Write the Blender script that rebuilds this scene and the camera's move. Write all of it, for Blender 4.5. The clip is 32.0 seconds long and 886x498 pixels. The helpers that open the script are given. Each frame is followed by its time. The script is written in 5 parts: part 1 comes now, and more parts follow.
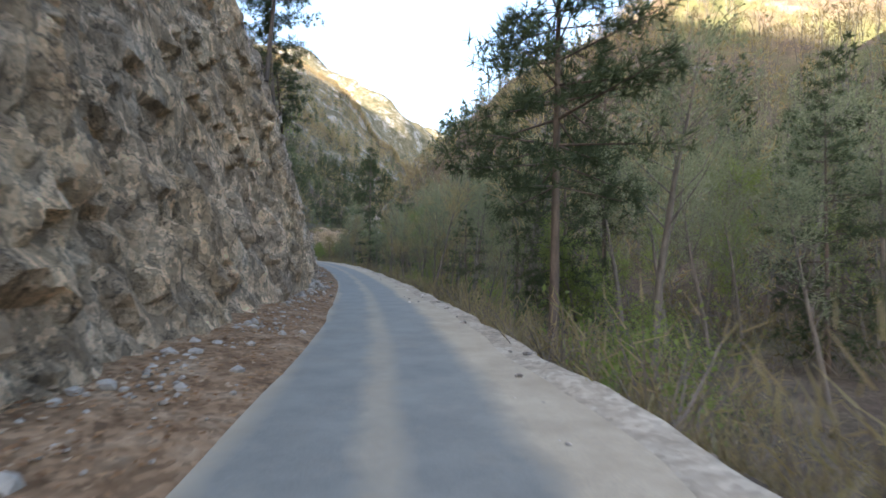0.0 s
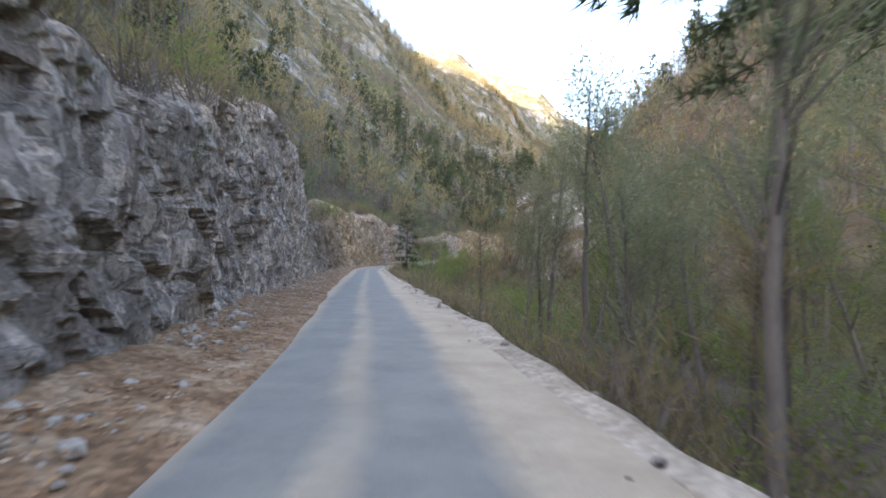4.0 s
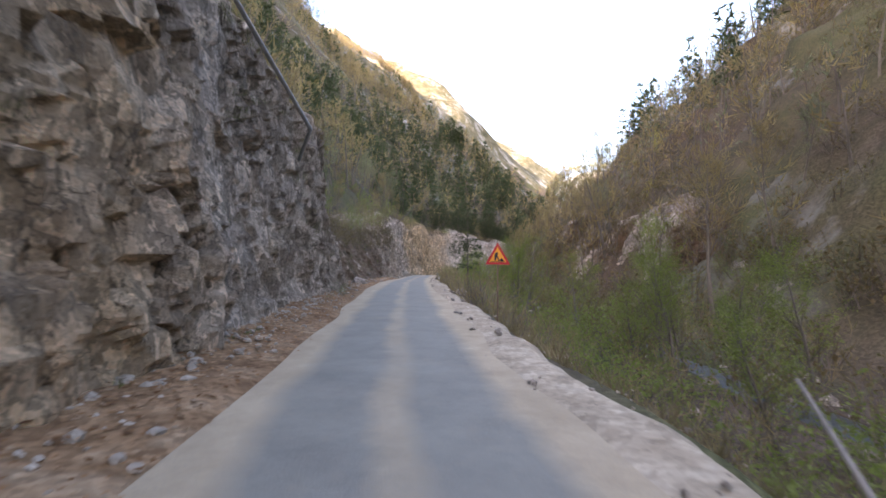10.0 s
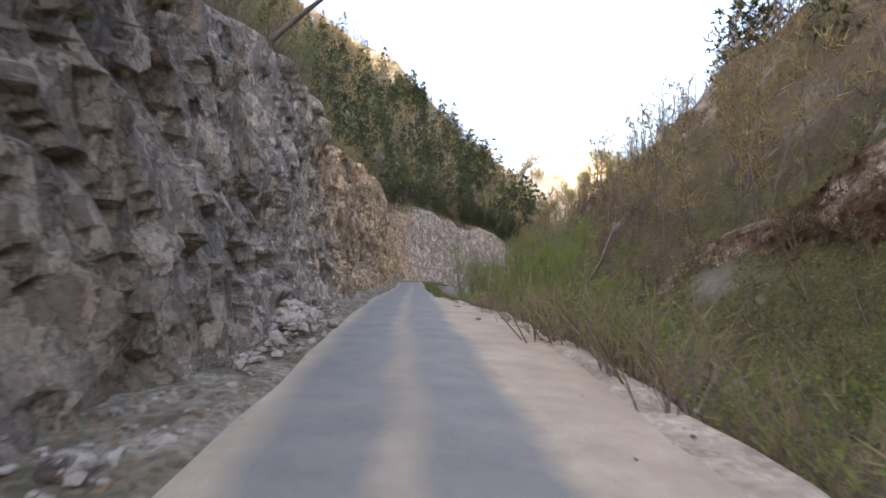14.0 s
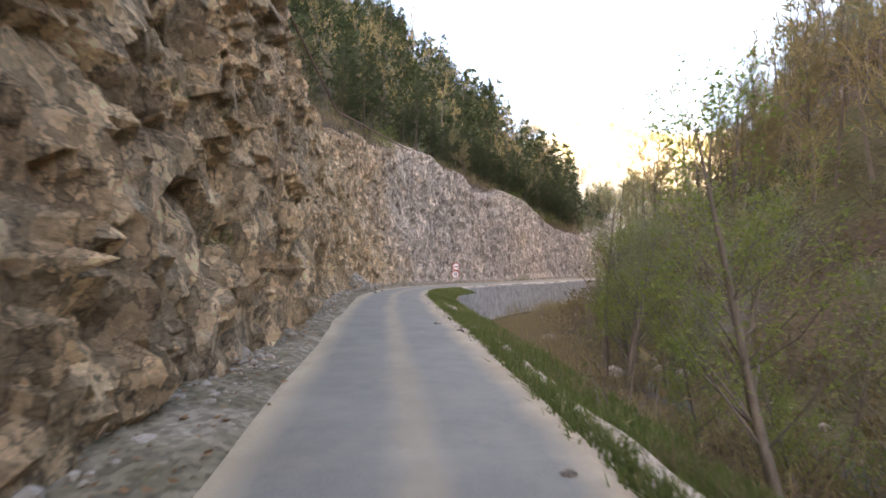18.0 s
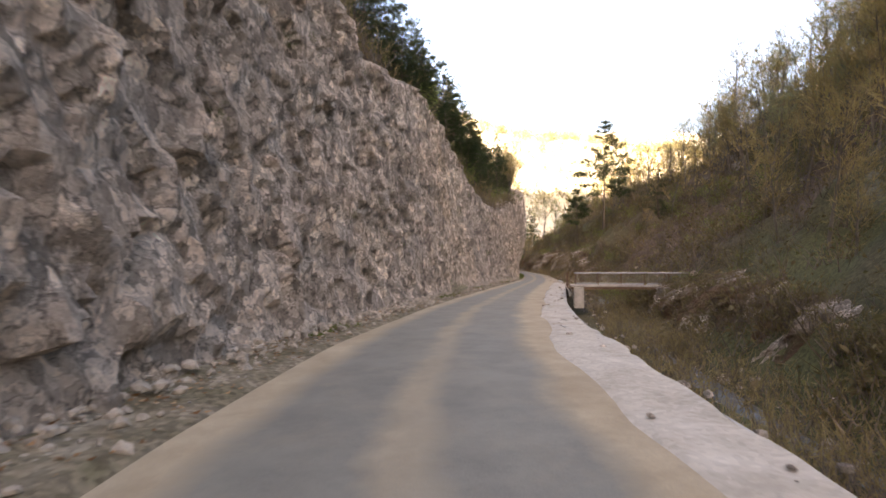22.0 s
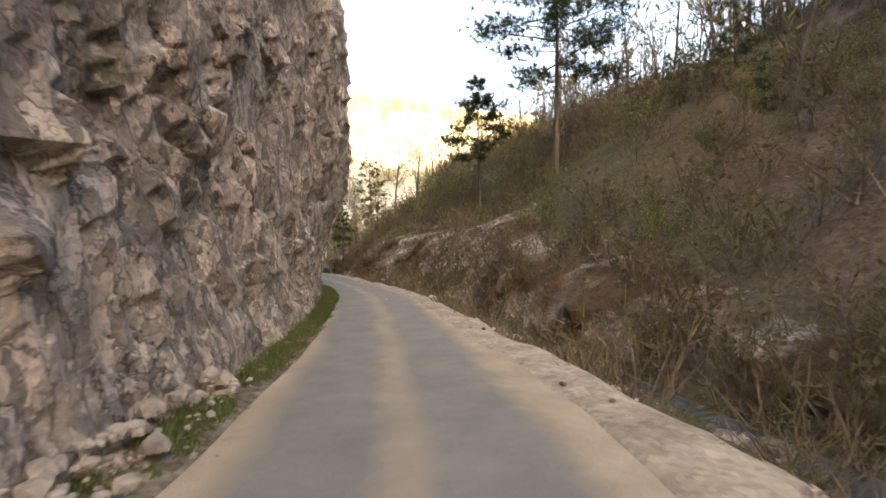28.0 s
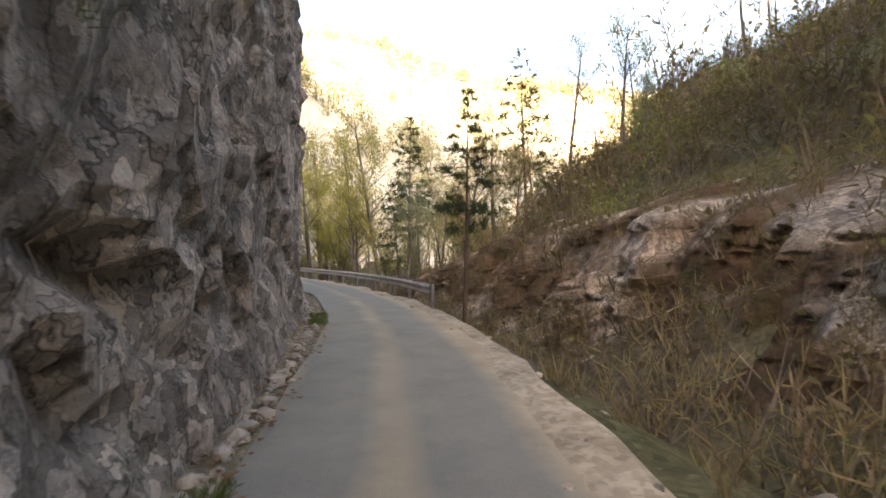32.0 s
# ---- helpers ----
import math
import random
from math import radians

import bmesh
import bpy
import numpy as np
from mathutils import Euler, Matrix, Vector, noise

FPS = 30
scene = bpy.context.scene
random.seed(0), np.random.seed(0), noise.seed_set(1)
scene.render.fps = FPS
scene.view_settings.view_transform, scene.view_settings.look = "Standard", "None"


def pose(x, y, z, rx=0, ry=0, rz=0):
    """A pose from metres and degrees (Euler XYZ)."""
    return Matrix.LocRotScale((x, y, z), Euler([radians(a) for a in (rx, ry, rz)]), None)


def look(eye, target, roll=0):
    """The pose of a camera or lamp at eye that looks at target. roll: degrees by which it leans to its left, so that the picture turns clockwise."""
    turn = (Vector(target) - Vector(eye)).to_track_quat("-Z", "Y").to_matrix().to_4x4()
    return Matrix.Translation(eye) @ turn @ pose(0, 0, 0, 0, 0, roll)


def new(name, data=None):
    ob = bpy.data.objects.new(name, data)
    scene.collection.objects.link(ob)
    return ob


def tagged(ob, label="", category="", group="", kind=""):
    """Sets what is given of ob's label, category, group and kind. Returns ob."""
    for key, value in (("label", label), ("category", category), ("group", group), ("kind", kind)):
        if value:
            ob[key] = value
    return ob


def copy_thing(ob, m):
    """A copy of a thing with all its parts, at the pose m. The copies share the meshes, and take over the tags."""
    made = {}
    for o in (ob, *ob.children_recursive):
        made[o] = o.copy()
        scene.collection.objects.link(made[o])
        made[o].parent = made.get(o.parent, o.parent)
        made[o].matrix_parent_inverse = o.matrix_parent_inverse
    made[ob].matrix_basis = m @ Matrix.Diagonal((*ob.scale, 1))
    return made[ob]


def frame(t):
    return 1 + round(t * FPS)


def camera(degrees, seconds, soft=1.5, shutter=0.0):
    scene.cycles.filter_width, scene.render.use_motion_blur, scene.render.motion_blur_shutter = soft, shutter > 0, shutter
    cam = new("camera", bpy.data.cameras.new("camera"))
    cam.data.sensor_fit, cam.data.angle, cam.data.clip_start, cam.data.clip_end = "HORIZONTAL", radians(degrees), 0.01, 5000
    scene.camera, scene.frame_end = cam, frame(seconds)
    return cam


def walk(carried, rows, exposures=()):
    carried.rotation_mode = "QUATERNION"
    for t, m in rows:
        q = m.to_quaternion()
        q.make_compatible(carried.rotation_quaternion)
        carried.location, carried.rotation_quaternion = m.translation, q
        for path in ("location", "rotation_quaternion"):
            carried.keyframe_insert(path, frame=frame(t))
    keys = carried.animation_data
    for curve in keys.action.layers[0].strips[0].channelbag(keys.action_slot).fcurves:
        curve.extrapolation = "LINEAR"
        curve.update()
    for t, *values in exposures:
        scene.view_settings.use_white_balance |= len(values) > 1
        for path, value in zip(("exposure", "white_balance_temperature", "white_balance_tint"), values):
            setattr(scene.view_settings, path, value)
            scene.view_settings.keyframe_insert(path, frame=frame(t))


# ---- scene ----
cam = camera(82.1, 32.0, soft=1.6, shutter=0.12)
PATH = [
    (0.0, -0.00, 0.00, 1.45, 0.00, 0.18, 0.12),
    (0.5, -0.77, 6.91, 1.34, 0.99, 0.32, 0.02),
    (1.0, -1.73, 14.27, 1.22, 2.21, 0.48, 0.71),
    (1.5, -2.96, 21.55, 1.10, 3.73, 0.79, 0.94),
    (2.0, -4.40, 28.71, 1.06, 5.60, 0.84, 0.22),
    (2.5, -5.93, 34.97, 1.10, 7.48, 1.04, 0.09),
    (3.0, -7.80, 41.57, 1.17, 9.22, 1.28, 0.23),
    (3.5, -10.04, 49.54, 1.23, 11.24, 1.19, 0.12),
    (4.0, -13.11, 58.30, 1.28, 16.56, 1.30, 0.04),
    (4.5, -17.07, 67.31, 1.33, 20.23, 1.49, 0.08),
    (5.0, -21.35, 76.17, 1.37, 20.67, 1.70, 0.27),
    (5.5, -25.26, 84.47, 1.39, 19.10, 1.90, 0.46),
    (6.0, -28.67, 91.49, 1.40, 19.92, 2.07, -0.12),
    (6.5, -32.16, 98.76, 1.41, 20.14, 2.49, -0.65),
    (7.0, -35.70, 106.60, 1.46, 19.47, 2.53, -1.54),
    (7.5, -38.61, 112.95, 1.53, 17.83, 2.55, -1.10),
    (8.0, -40.88, 118.74, 1.61, 14.23, 2.26, -0.07),
    (8.5, -42.81, 124.98, 1.72, 10.35, 2.36, -0.95),
    (9.0, -44.30, 131.64, 1.78, 6.71, 2.42, -1.05),
    (9.5, -45.68, 138.89, 1.84, 4.07, 2.27, -0.44),
    (10.0, -46.98, 147.19, 1.90, 2.71, 2.68, 0.15),
    (10.5, -48.04, 154.09, 2.00, 2.00, 2.81, -0.19),
    (11.0, -49.13, 162.21, 2.18, 1.00, 3.04, 0.05),
    (11.5, -49.92, 168.94, 2.41, -0.19, 2.84, -0.40),
    (12.0, -50.53, 175.22, 2.59, -0.97, 2.66, -0.26),
    (12.5, -51.04, 180.92, 2.68, -1.49, 2.09, 0.45),
    (13.0, -51.60, 187.19, 2.68, -2.03, 1.58, 0.80),
    (13.5, -52.11, 193.46, 2.67, -2.80, 1.84, 1.58),
    (14.0, -52.44, 199.85, 2.77, -3.66, 2.41, 1.79),
    (14.5, -52.68, 206.13, 2.91, -4.41, 2.32, 1.35),
    (15.0, -52.71, 211.84, 2.98, -5.11, 2.01, 0.48),
    (15.5, -52.69, 217.18, 2.99, -5.54, 1.59, -0.03),
    (16.0, -52.65, 222.34, 2.96, -5.63, 1.12, -0.50),
    (16.5, -52.61, 227.45, 2.89, -5.55, 0.70, -1.15),
    (17.0, -52.51, 232.67, 2.79, -5.75, 0.51, -1.08),
    (17.5, -52.44, 238.02, 2.69, -5.85, 0.74, -0.41),
    (18.0, -52.42, 243.63, 2.64, -5.94, 1.41, 0.18),
    (18.5, -52.46, 249.04, 2.62, -5.98, 1.72, 0.39),
    (19.0, -52.39, 254.30, 2.63, -5.85, 1.90, 0.22),
    (19.5, -52.44, 259.16, 2.59, -6.07, 2.26, 0.36),
    (20.0, -52.44, 264.15, 2.55, -6.85, 2.14, -0.26),
    (20.5, -52.27, 269.33, 2.43, -8.86, 1.78, 0.41),
    (21.0, -51.62, 274.03, 2.30, -12.58, 1.75, 0.09),
    (21.5, -50.38, 279.02, 2.20, -18.88, 1.68, -0.06),
    (22.0, -48.22, 284.44, 2.10, -26.84, 1.33, -0.45),
    (22.5, -45.91, 288.93, 2.00, -33.25, 1.18, -1.28),
    (23.0, -43.17, 293.48, 1.88, -38.43, 1.30, -1.33),
    (23.5, -40.38, 297.61, 1.77, -42.22, 1.81, -0.84),
    (24.0, -37.32, 301.87, 1.68, -44.22, 1.88, 1.22),
    (24.5, -34.13, 305.75, 1.63, -45.12, 1.49, 1.49),
    (25.0, -31.93, 308.38, 1.62, -45.51, 1.42, 0.64),
    (25.5, -30.19, 310.43, 1.63, -45.73, 1.46, 0.18),
    (26.0, -28.40, 312.52, 1.63, -45.91, 1.42, 0.19),
    (26.5, -26.06, 315.24, 1.62, -46.00, 1.17, 0.35),
    (27.0, -22.68, 319.32, 1.57, -45.68, 0.60, -0.12),
    (27.5, -19.86, 322.95, 1.45, -45.45, 0.57, -0.76),
    (28.0, -16.90, 326.33, 1.39, -44.62, 1.01, -1.02),
    (28.5, -14.52, 329.45, 1.37, -44.31, 1.65, -1.08),
    (29.0, -12.15, 332.50, 1.33, -43.62, 2.46, -0.51),
    (29.5, -10.31, 335.17, 1.33, -42.67, 2.43, 0.77),
    (30.0, -8.47, 338.01, 1.36, -41.08, 2.32, 0.99),
    (30.5, -6.88, 340.58, 1.43, -39.35, 2.31, 0.77),
    (31.0, -5.33, 343.22, 1.48, -37.08, 2.17, 0.45),
    (31.5, -4.06, 345.17, 1.56, -33.72, 2.19, 0.48),
    (32.0, -2.91, 347.30, 1.63, -30.45, 1.61, 0.16),
]
EXPOSURES = [(0.0, 2.9, 6350, 13), (1.5, 3.1, 6400, 14), (3.0, 3.35, 6550, 17), (6.0, 3.4, 6700, 20), (10.0, 3.1, 6900, 24), (14.0, 2.95, 7050, 24), (18.0, 3.25, 7600, 23), (21.0, 3.0, 7900, 24), (24.0, 2.35, 8100, 23), (27.0, 2.6, 8100, 19), (29.0, 2.95, 7900, 18), (32.0, 2.9, 7900, 18)]
SKY_POWER, SUN_POWER = 0.12, 5.0
ROAD = [
    (0.5, -40.0, 0.10),
    (0.6, -18.0, 0.05),
    (-0.0, 0.0, 0.00),
    (-2.0, 15.9, -0.26),
    (-5.1, 31.6, -0.37),
    (-9.3, 47.0, -0.24),
    (-14.7, 62.1, -0.15),
    (-21.5, 76.5, -0.08),
    (-28.4, 91.0, -0.05),
    (-35.2, 105.5, 0.01),
    (-41.4, 120.2, 0.19),
    (-45.1, 135.7, 0.37),
    (-47.7, 151.5, 0.52),
    (-49.7, 167.4, 0.90),
    (-51.3, 183.3, 1.22),
    (-52.4, 199.3, 1.31),
    (-52.7, 215.3, 1.53),
    (-52.5, 231.3, 1.36),
    (-52.4, 247.3, 1.18),
    (-52.4, 263.3, 1.09),
    (-50.4, 279.1, 0.75),
    (-43.2, 293.4, 0.43),
    (-33.7, 306.2, 0.19),
    (-23.4, 318.4, 0.12),
    (-13.4, 330.9, -0.10),
    (-4.6, 344.3, 0.08),
    (1.8, 358.3, 0.30),
    (5.1, 377.8, 0.50),
    (5.2, 405.8, 0.78),
    (13.3, 455.0, 1.28),
    (40.7, 519.2, 1.98),
]


def stand(x, y, z, yaw, pitch, roll):
    """The camera's pose from its place and its turn: yaw to the left, pitch up, roll, in degrees."""
    a, b = radians(yaw), radians(pitch)
    ahead = Vector((-math.sin(a) * math.cos(b), math.cos(a) * math.cos(b), math.sin(b)))
    eye = Vector((x, y, z))
    return look(eye, eye + ahead, roll)


walk(cam, [(t, stand(*row)) for t, *row in PATH], EXPOSURES)

# ---- world and sun ----
SUN_TURN, SUN_HIGH = -138.0, 22.0      # degrees east of +y, degrees above the horizon
world = bpy.data.worlds.new("world")
scene.world = world
world.use_nodes = True
wn = world.node_tree
sky = wn.nodes.new("ShaderNodeTexSky")
sky.sky_type, sky.sun_disc = "NISHITA", False
sky.sun_elevation, sky.sun_rotation = radians(SUN_HIGH), radians(SUN_TURN)
sky.air_density, sky.dust_density, sky.ozone_density = 1.0, 3.0, 0.8
wn.nodes["Background"].inputs["Strength"].default_value = SKY_POWER
wn.links.new(sky.outputs[0], wn.nodes["Background"].inputs["Color"])
sun = new("sun", bpy.data.lights.new("sun", "SUN"))
sun.data.energy, sun.data.angle, sun.data.color = SUN_POWER, radians(0.6), (1.0, 0.88, 0.70)
towards = Vector((math.sin(radians(SUN_TURN)) * math.cos(radians(SUN_HIGH)),
                  math.cos(radians(SUN_TURN)) * math.cos(radians(SUN_HIGH)), math.sin(radians(SUN_HIGH))))
sun.matrix_world = look(towards * 400, (0, 0, 0))


# ---- materials ----
class Mat:
    """A node material: a few short helpers round one Principled BSDF."""

    def __init__(self, name, rough=0.85, metal=0.0, spec=0.3):
        self.m = bpy.data.materials.new(name)
        self.m.use_nodes = True
        self.t = self.m.node_tree
        self.b = self.t.nodes["Principled BSDF"]
        self.b.inputs["Roughness"].default_value = rough
        self.b.inputs["Metallic"].default_value = metal
        self.b.inputs["Specular IOR Level"].default_value = spec

    def node(self, kind, **inputs):
        n = self.t.nodes.new(kind)
        for k, v in inputs.items():
            self.put(n, k.replace("_", " "), v)
        return n

    def put(self, n, key, v):
        if isinstance(v, bpy.types.NodeSocket):
            self.t.links.new(v, n.inputs[key])
        else:
            n.inputs[key].default_value = v

    def place(self, stretch=(1, 1, 1)):
        g = self.t.nodes.new("ShaderNodeNewGeometry")
        m = self.t.nodes.new("ShaderNodeMapping")
        m.inputs["Scale"].default_value = stretch
        self.t.links.new(g.outputs["Position"], m.inputs["Vector"])
        return m.outputs[0]

    def noise(self, where, scale, detail=5.0, rough=0.6, warp=0.0):
        n = self.node("ShaderNodeTexNoise", Vector=where, Scale=scale, Detail=detail, Roughness=rough, Distortion=warp)
        return n.outputs["Fac"]

    def cells(self, where, scale, feature="F1", out="Distance", rand=1.0):
        n = self.t.nodes.new("ShaderNodeTexVoronoi")
        n.feature = feature
        self.t.links.new(where, n.inputs["Vector"])
        n.inputs["Scale"].default_value = scale
        n.inputs["Randomness"].default_value = rand
        return n.outputs[out]

    def ramp(self, fac, *stops):
        n = self.t.nodes.new("ShaderNodeValToRGB")
        e = n.color_ramp.elements
        while len(e) < len(stops):
            e.new(0.5)
        for q, (at, c) in zip(e, stops):
            q.position = at
            q.color = (c, c, c, 1) if isinstance(c, (int, float)) else (*c, 1)
        self.t.links.new(fac, n.inputs[0])
        return n.outputs[0]

    def mix(self, fac, a, b, how="MIX"):
        n = self.t.nodes.new("ShaderNodeMix")
        n.data_type, n.blend_type, n.clamp_factor = "RGBA", how, True
        for key, v in ((0, fac), (6, a), (7, b)):
            if isinstance(v, bpy.types.NodeSocket):
                self.t.links.new(v, n.inputs[key])
            elif isinstance(v, (int, float)):
                n.inputs[key].default_value = v
            else:
                n.inputs[key].default_value = (*v, 1)
        return n.outputs[2]

    def sums(self, how, a, b):
        n = self.t.nodes.new("ShaderNodeMath")
        n.operation = how
        for k, v in enumerate((a, b)):
            if isinstance(v, bpy.types.NodeSocket):
                self.t.links.new(v, n.inputs[k])
            else:
                n.inputs[k].default_value = v
        return n.outputs[0]

    def attr(self, name):
        n = self.t.nodes.new("ShaderNodeAttribute")
        n.attribute_name = name
        return n.outputs["Fac"]

    def island(self):
        return self.t.nodes.new("ShaderNodeNewGeometry").outputs["Random Per Island"]

    def each(self):
        return self.t.nodes.new("ShaderNodeObjectInfo").outputs["Random"]

    def steep(self):
        g = self.t.nodes.new("ShaderNodeNewGeometry")
        s = self.t.nodes.new("ShaderNodeSeparateXYZ")
        self.t.links.new(g.outputs["Normal"], s.inputs[0])
        return s.outputs["Z"]

    def colour(self, c):
        self.put(self.b, "Base Color", c if isinstance(c, bpy.types.NodeSocket) else (*c, 1))
        return self

    def bump(self, height, strength=0.5, distance=0.05):
        n = self.node("ShaderNodeBump", Height=height, Strength=strength, Distance=distance)
        self.t.links.new(n.outputs[0], self.b.inputs["Normal"])
        return self

    def thin(self, amount, c):
        """Lets light through, as leaves do."""
        tr = self.t.nodes.new("ShaderNodeBsdfTranslucent")
        self.put(tr, "Color", c if isinstance(c, bpy.types.NodeSocket) else (*c, 1))
        mx = self.t.nodes.new("ShaderNodeMixShader")
        mx.inputs[0].default_value = amount
        out = self.t.nodes["Material Output"]
        self.t.links.new(self.b.outputs[0], mx.inputs[1])
        self.t.links.new(tr.outputs[0], mx.inputs[2])
        self.t.links.new(mx.outputs[0], out.inputs["Surface"])
        return self


def rock_material(name, tint=1.0, ochre=True):
    m = Mat(name, 0.9, spec=0.2)
    w = m.place()
    tall = m.place((1.0, 1.0, 0.6))
    bent = m.node("ShaderNodeTexNoise", Vector=tall, Scale=1.7, Detail=4.0, Roughness=0.7).outputs["Color"]
    warp = m.t.nodes.new("ShaderNodeVectorMath")
    warp.operation = "MULTIPLY_ADD"
    m.t.links.new(bent, warp.inputs[0])
    warp.inputs[1].default_value = (0.7, 0.7, 0.7)
    m.t.links.new(tall, warp.inputs[2])
    tall = warp.outputs[0]
    big = m.noise(w, 0.13, 4)
    mid = m.noise(tall, 0.8, 7, 0.7, 0.5)
    fine = m.noise(w, 8.0, 6, 0.75)
    blocks = m.node("ShaderNodeRGBToBW", Color=m.cells(tall, 2.1, "F1", "Color")).outputs[0]
    small = m.node("ShaderNodeRGBToBW", Color=m.cells(tall, 6.5, "F1", "Color")).outputs[0]
    tiny = m.node("ShaderNodeRGBToBW", Color=m.cells(w, 17.0, "F1", "Color")).outputs[0]
    crack = m.cells(tall, 2.1, "DISTANCE_TO_EDGE")
    k = tint
    base = m.ramp(mid, (0.25, (0.26 * k, 0.21 * k, 0.165 * k)), (0.42, (0.40 * k, 0.33 * k, 0.262 * k)),
                  (0.6, (0.50 * k, 0.42 * k, 0.335 * k)), (0.82, (0.64 * k, 0.56 * k, 0.46 * k)))
    stain = m.sums("ADD", big, m.sums("MULTIPLY", m.sums("SUBTRACT", m.noise(w, 0.9, 4, 0.7), 0.5), 0.35))
    if ochre:
        stain = m.sums("ADD", stain, m.sums("MULTIPLY", m.attr("ochre"), 0.31))
    patch = m.ramp(stain, (0.60, 0.0), (0.78, 0.55), (0.98, 0.92))
    if ochre:
        cool = m.sums("MULTIPLY", m.attr("ochre"), -0.9)
        base = m.mix(m.ramp(cool, (0.0, 0.0), (1.0, 1.0)), base, m.mix(1.0, base, (0.73, 0.765, 0.82), "MULTIPLY"))
    base = m.mix(patch, base, m.ramp(mid, (0.3, (0.50, 0.31, 0.155)), (0.5, (0.74, 0.51, 0.28)), (0.75, (0.86, 0.67, 0.43))))
    base = m.mix(0.6, base, m.mix(1.0, base, m.ramp(blocks, (0.2, 0.55), (0.8, 1.4)), "MULTIPLY"))
    base = m.mix(0.8, base, m.mix(1.0, base, m.ramp(small, (0.2, 0.5), (0.8, 1.45)), "MULTIPLY"))
    base = m.mix(0.4, base, m.mix(1.0, base, m.ramp(tiny, (0.2, 0.6), (0.8, 1.3)), "MULTIPLY"))
    base = m.mix(m.ramp(fine, (0.5, 0.0), (0.8, 0.25)), base, (0.17, 0.145, 0.12))
    streak = m.noise(m.place((1.3, 1.3, 0.14)), 1.0, 5, 0.65)
    base = m.mix(m.ramp(streak, (0.56, 0.0), (0.76, 0.42)), base, (0.15, 0.13, 0.115))
    moss = m.noise(w, 0.5, 6, 0.75)
    base = m.mix(m.ramp(moss, (0.62, 0.0), (0.74, 0.45)), base, (0.13, 0.13, 0.065))
    base = m.mix(m.ramp(crack, (0.0, 0.7), (0.03, 0.0)), base, (0.05, 0.042, 0.036))
    base = m.mix(m.ramp(m.cells(tall, 6.5, "DISTANCE_TO_EDGE"), (0.0, 0.5), (0.05, 0.0)), base, (0.07, 0.06, 0.05))
    if ochre:
        cover = m.sums("MULTIPLY", m.attr("soil"), m.ramp(m.noise(w, 0.7, 5, 0.7), (0.28, 0.0), (0.42, 1.0)))
        base = m.mix(cover, base, m.mix(m.ramp(m.noise(w, 1.6, 5, 0.7), (0.45, 0.0), (0.66, 0.7)), m.ramp(mid, (0.3, (0.075, 0.044, 0.027)), (0.5, (0.155, 0.096, 0.056)), (0.7, (0.26, 0.178, 0.11))), m.ramp(mid, (0.3, (0.05, 0.052, 0.02)), (0.7, (0.15, 0.14, 0.06)))))
    m.colour(base)
    h = m.sums("ADD", m.sums("MULTIPLY", blocks, 0.9), m.sums("MULTIPLY", small, 0.55))
    h = m.sums("ADD", h, m.sums("MULTIPLY", tiny, 0.22))
    h = m.sums("ADD", h, m.sums("MULTIPLY", fine, 0.8))
    h = m.sums("ADD", h, m.sums("MULTIPLY", m.noise(m.place((1.0, 1.0, 0.45)), 2.6, 6, 0.7), 0.9))
    m.bump(h, 0.95, 0.24)
    return m.m


def ground_material():
    m = Mat("hillside_litter", 0.95, spec=0.1)
    w = m.place()
    big = m.noise(w, 0.045, 5, 0.6)
    mid = m.noise(w, 0.5, 6, 0.7)
    fine = m.noise(w, 6.0, 5, 0.7)
    soil = m.ramp(mid, (0.25, (0.05, 0.038, 0.027)), (0.5, (0.10, 0.074, 0.052)), (0.75, (0.155, 0.117, 0.083)))
    green = m.ramp(fine, (0.3, (0.045, 0.055, 0.018)), (0.7, (0.12, 0.13, 0.045)))
    c = m.mix(m.ramp(big, (0.42, 0.0), (0.6, 0.7)), soil, green)
    leaf = m.cells(w, 9.0, "F1", "Color")
    lg = m.node("ShaderNodeRGBToBW", Color=leaf).outputs[0]
    c = m.mix(0.5, c, m.mix(1.0, c, m.ramp(lg, (0.2, 0.5), (0.8, 1.6)), "MULTIPLY"))
    stone = m.ramp(m.noise(w, 0.35, 6, 0.75, 0.8), (0.3, (0.16, 0.15, 0.14)), (0.7, (0.42, 0.39, 0.36)))
    outcrop = m.ramp(m.noise(w, 0.11, 5, 0.7), (0.56, 0.0), (0.63, 1.0))
    wall = m.ramp(m.steep(), (0.52, 1.0), (0.72, 0.0))
    c = m.mix(m.sums("MULTIPLY", outcrop, wall), c, stone)
    m.colour(c)
    m.bump(m.sums("ADD", m.sums("MULTIPLY", fine, 0.6), lg), 0.6, 0.08)
    return m.m


def ridge_material():
    """A far mountainside: olive wood, bare brown ground and pale rock bands."""
    m = Mat("far_mountainside", 0.95, spec=0.1)
    w = m.place()
    c = m.ramp(m.noise(w, 0.12, 6, 0.75), (0.35, (0.055, 0.058, 0.034)), (0.5, (0.11, 0.10, 0.06)), (0.62, (0.17, 0.145, 0.10)))
    rock = m.ramp(m.noise(m.place((1, 1, 0.45)), 0.05, 7, 0.75), (0.52, 0.0), (0.6, 1.0))
    c = m.mix(rock, c, m.ramp(m.noise(w, 0.4, 5, 0.7), (0.3, (0.20, 0.19, 0.17)), (0.7, (0.38, 0.36, 0.32))))
    m.colour(c)
    m.bump(m.noise(w, 0.3, 6, 0.7), 0.8, 2.0)
    return m.m


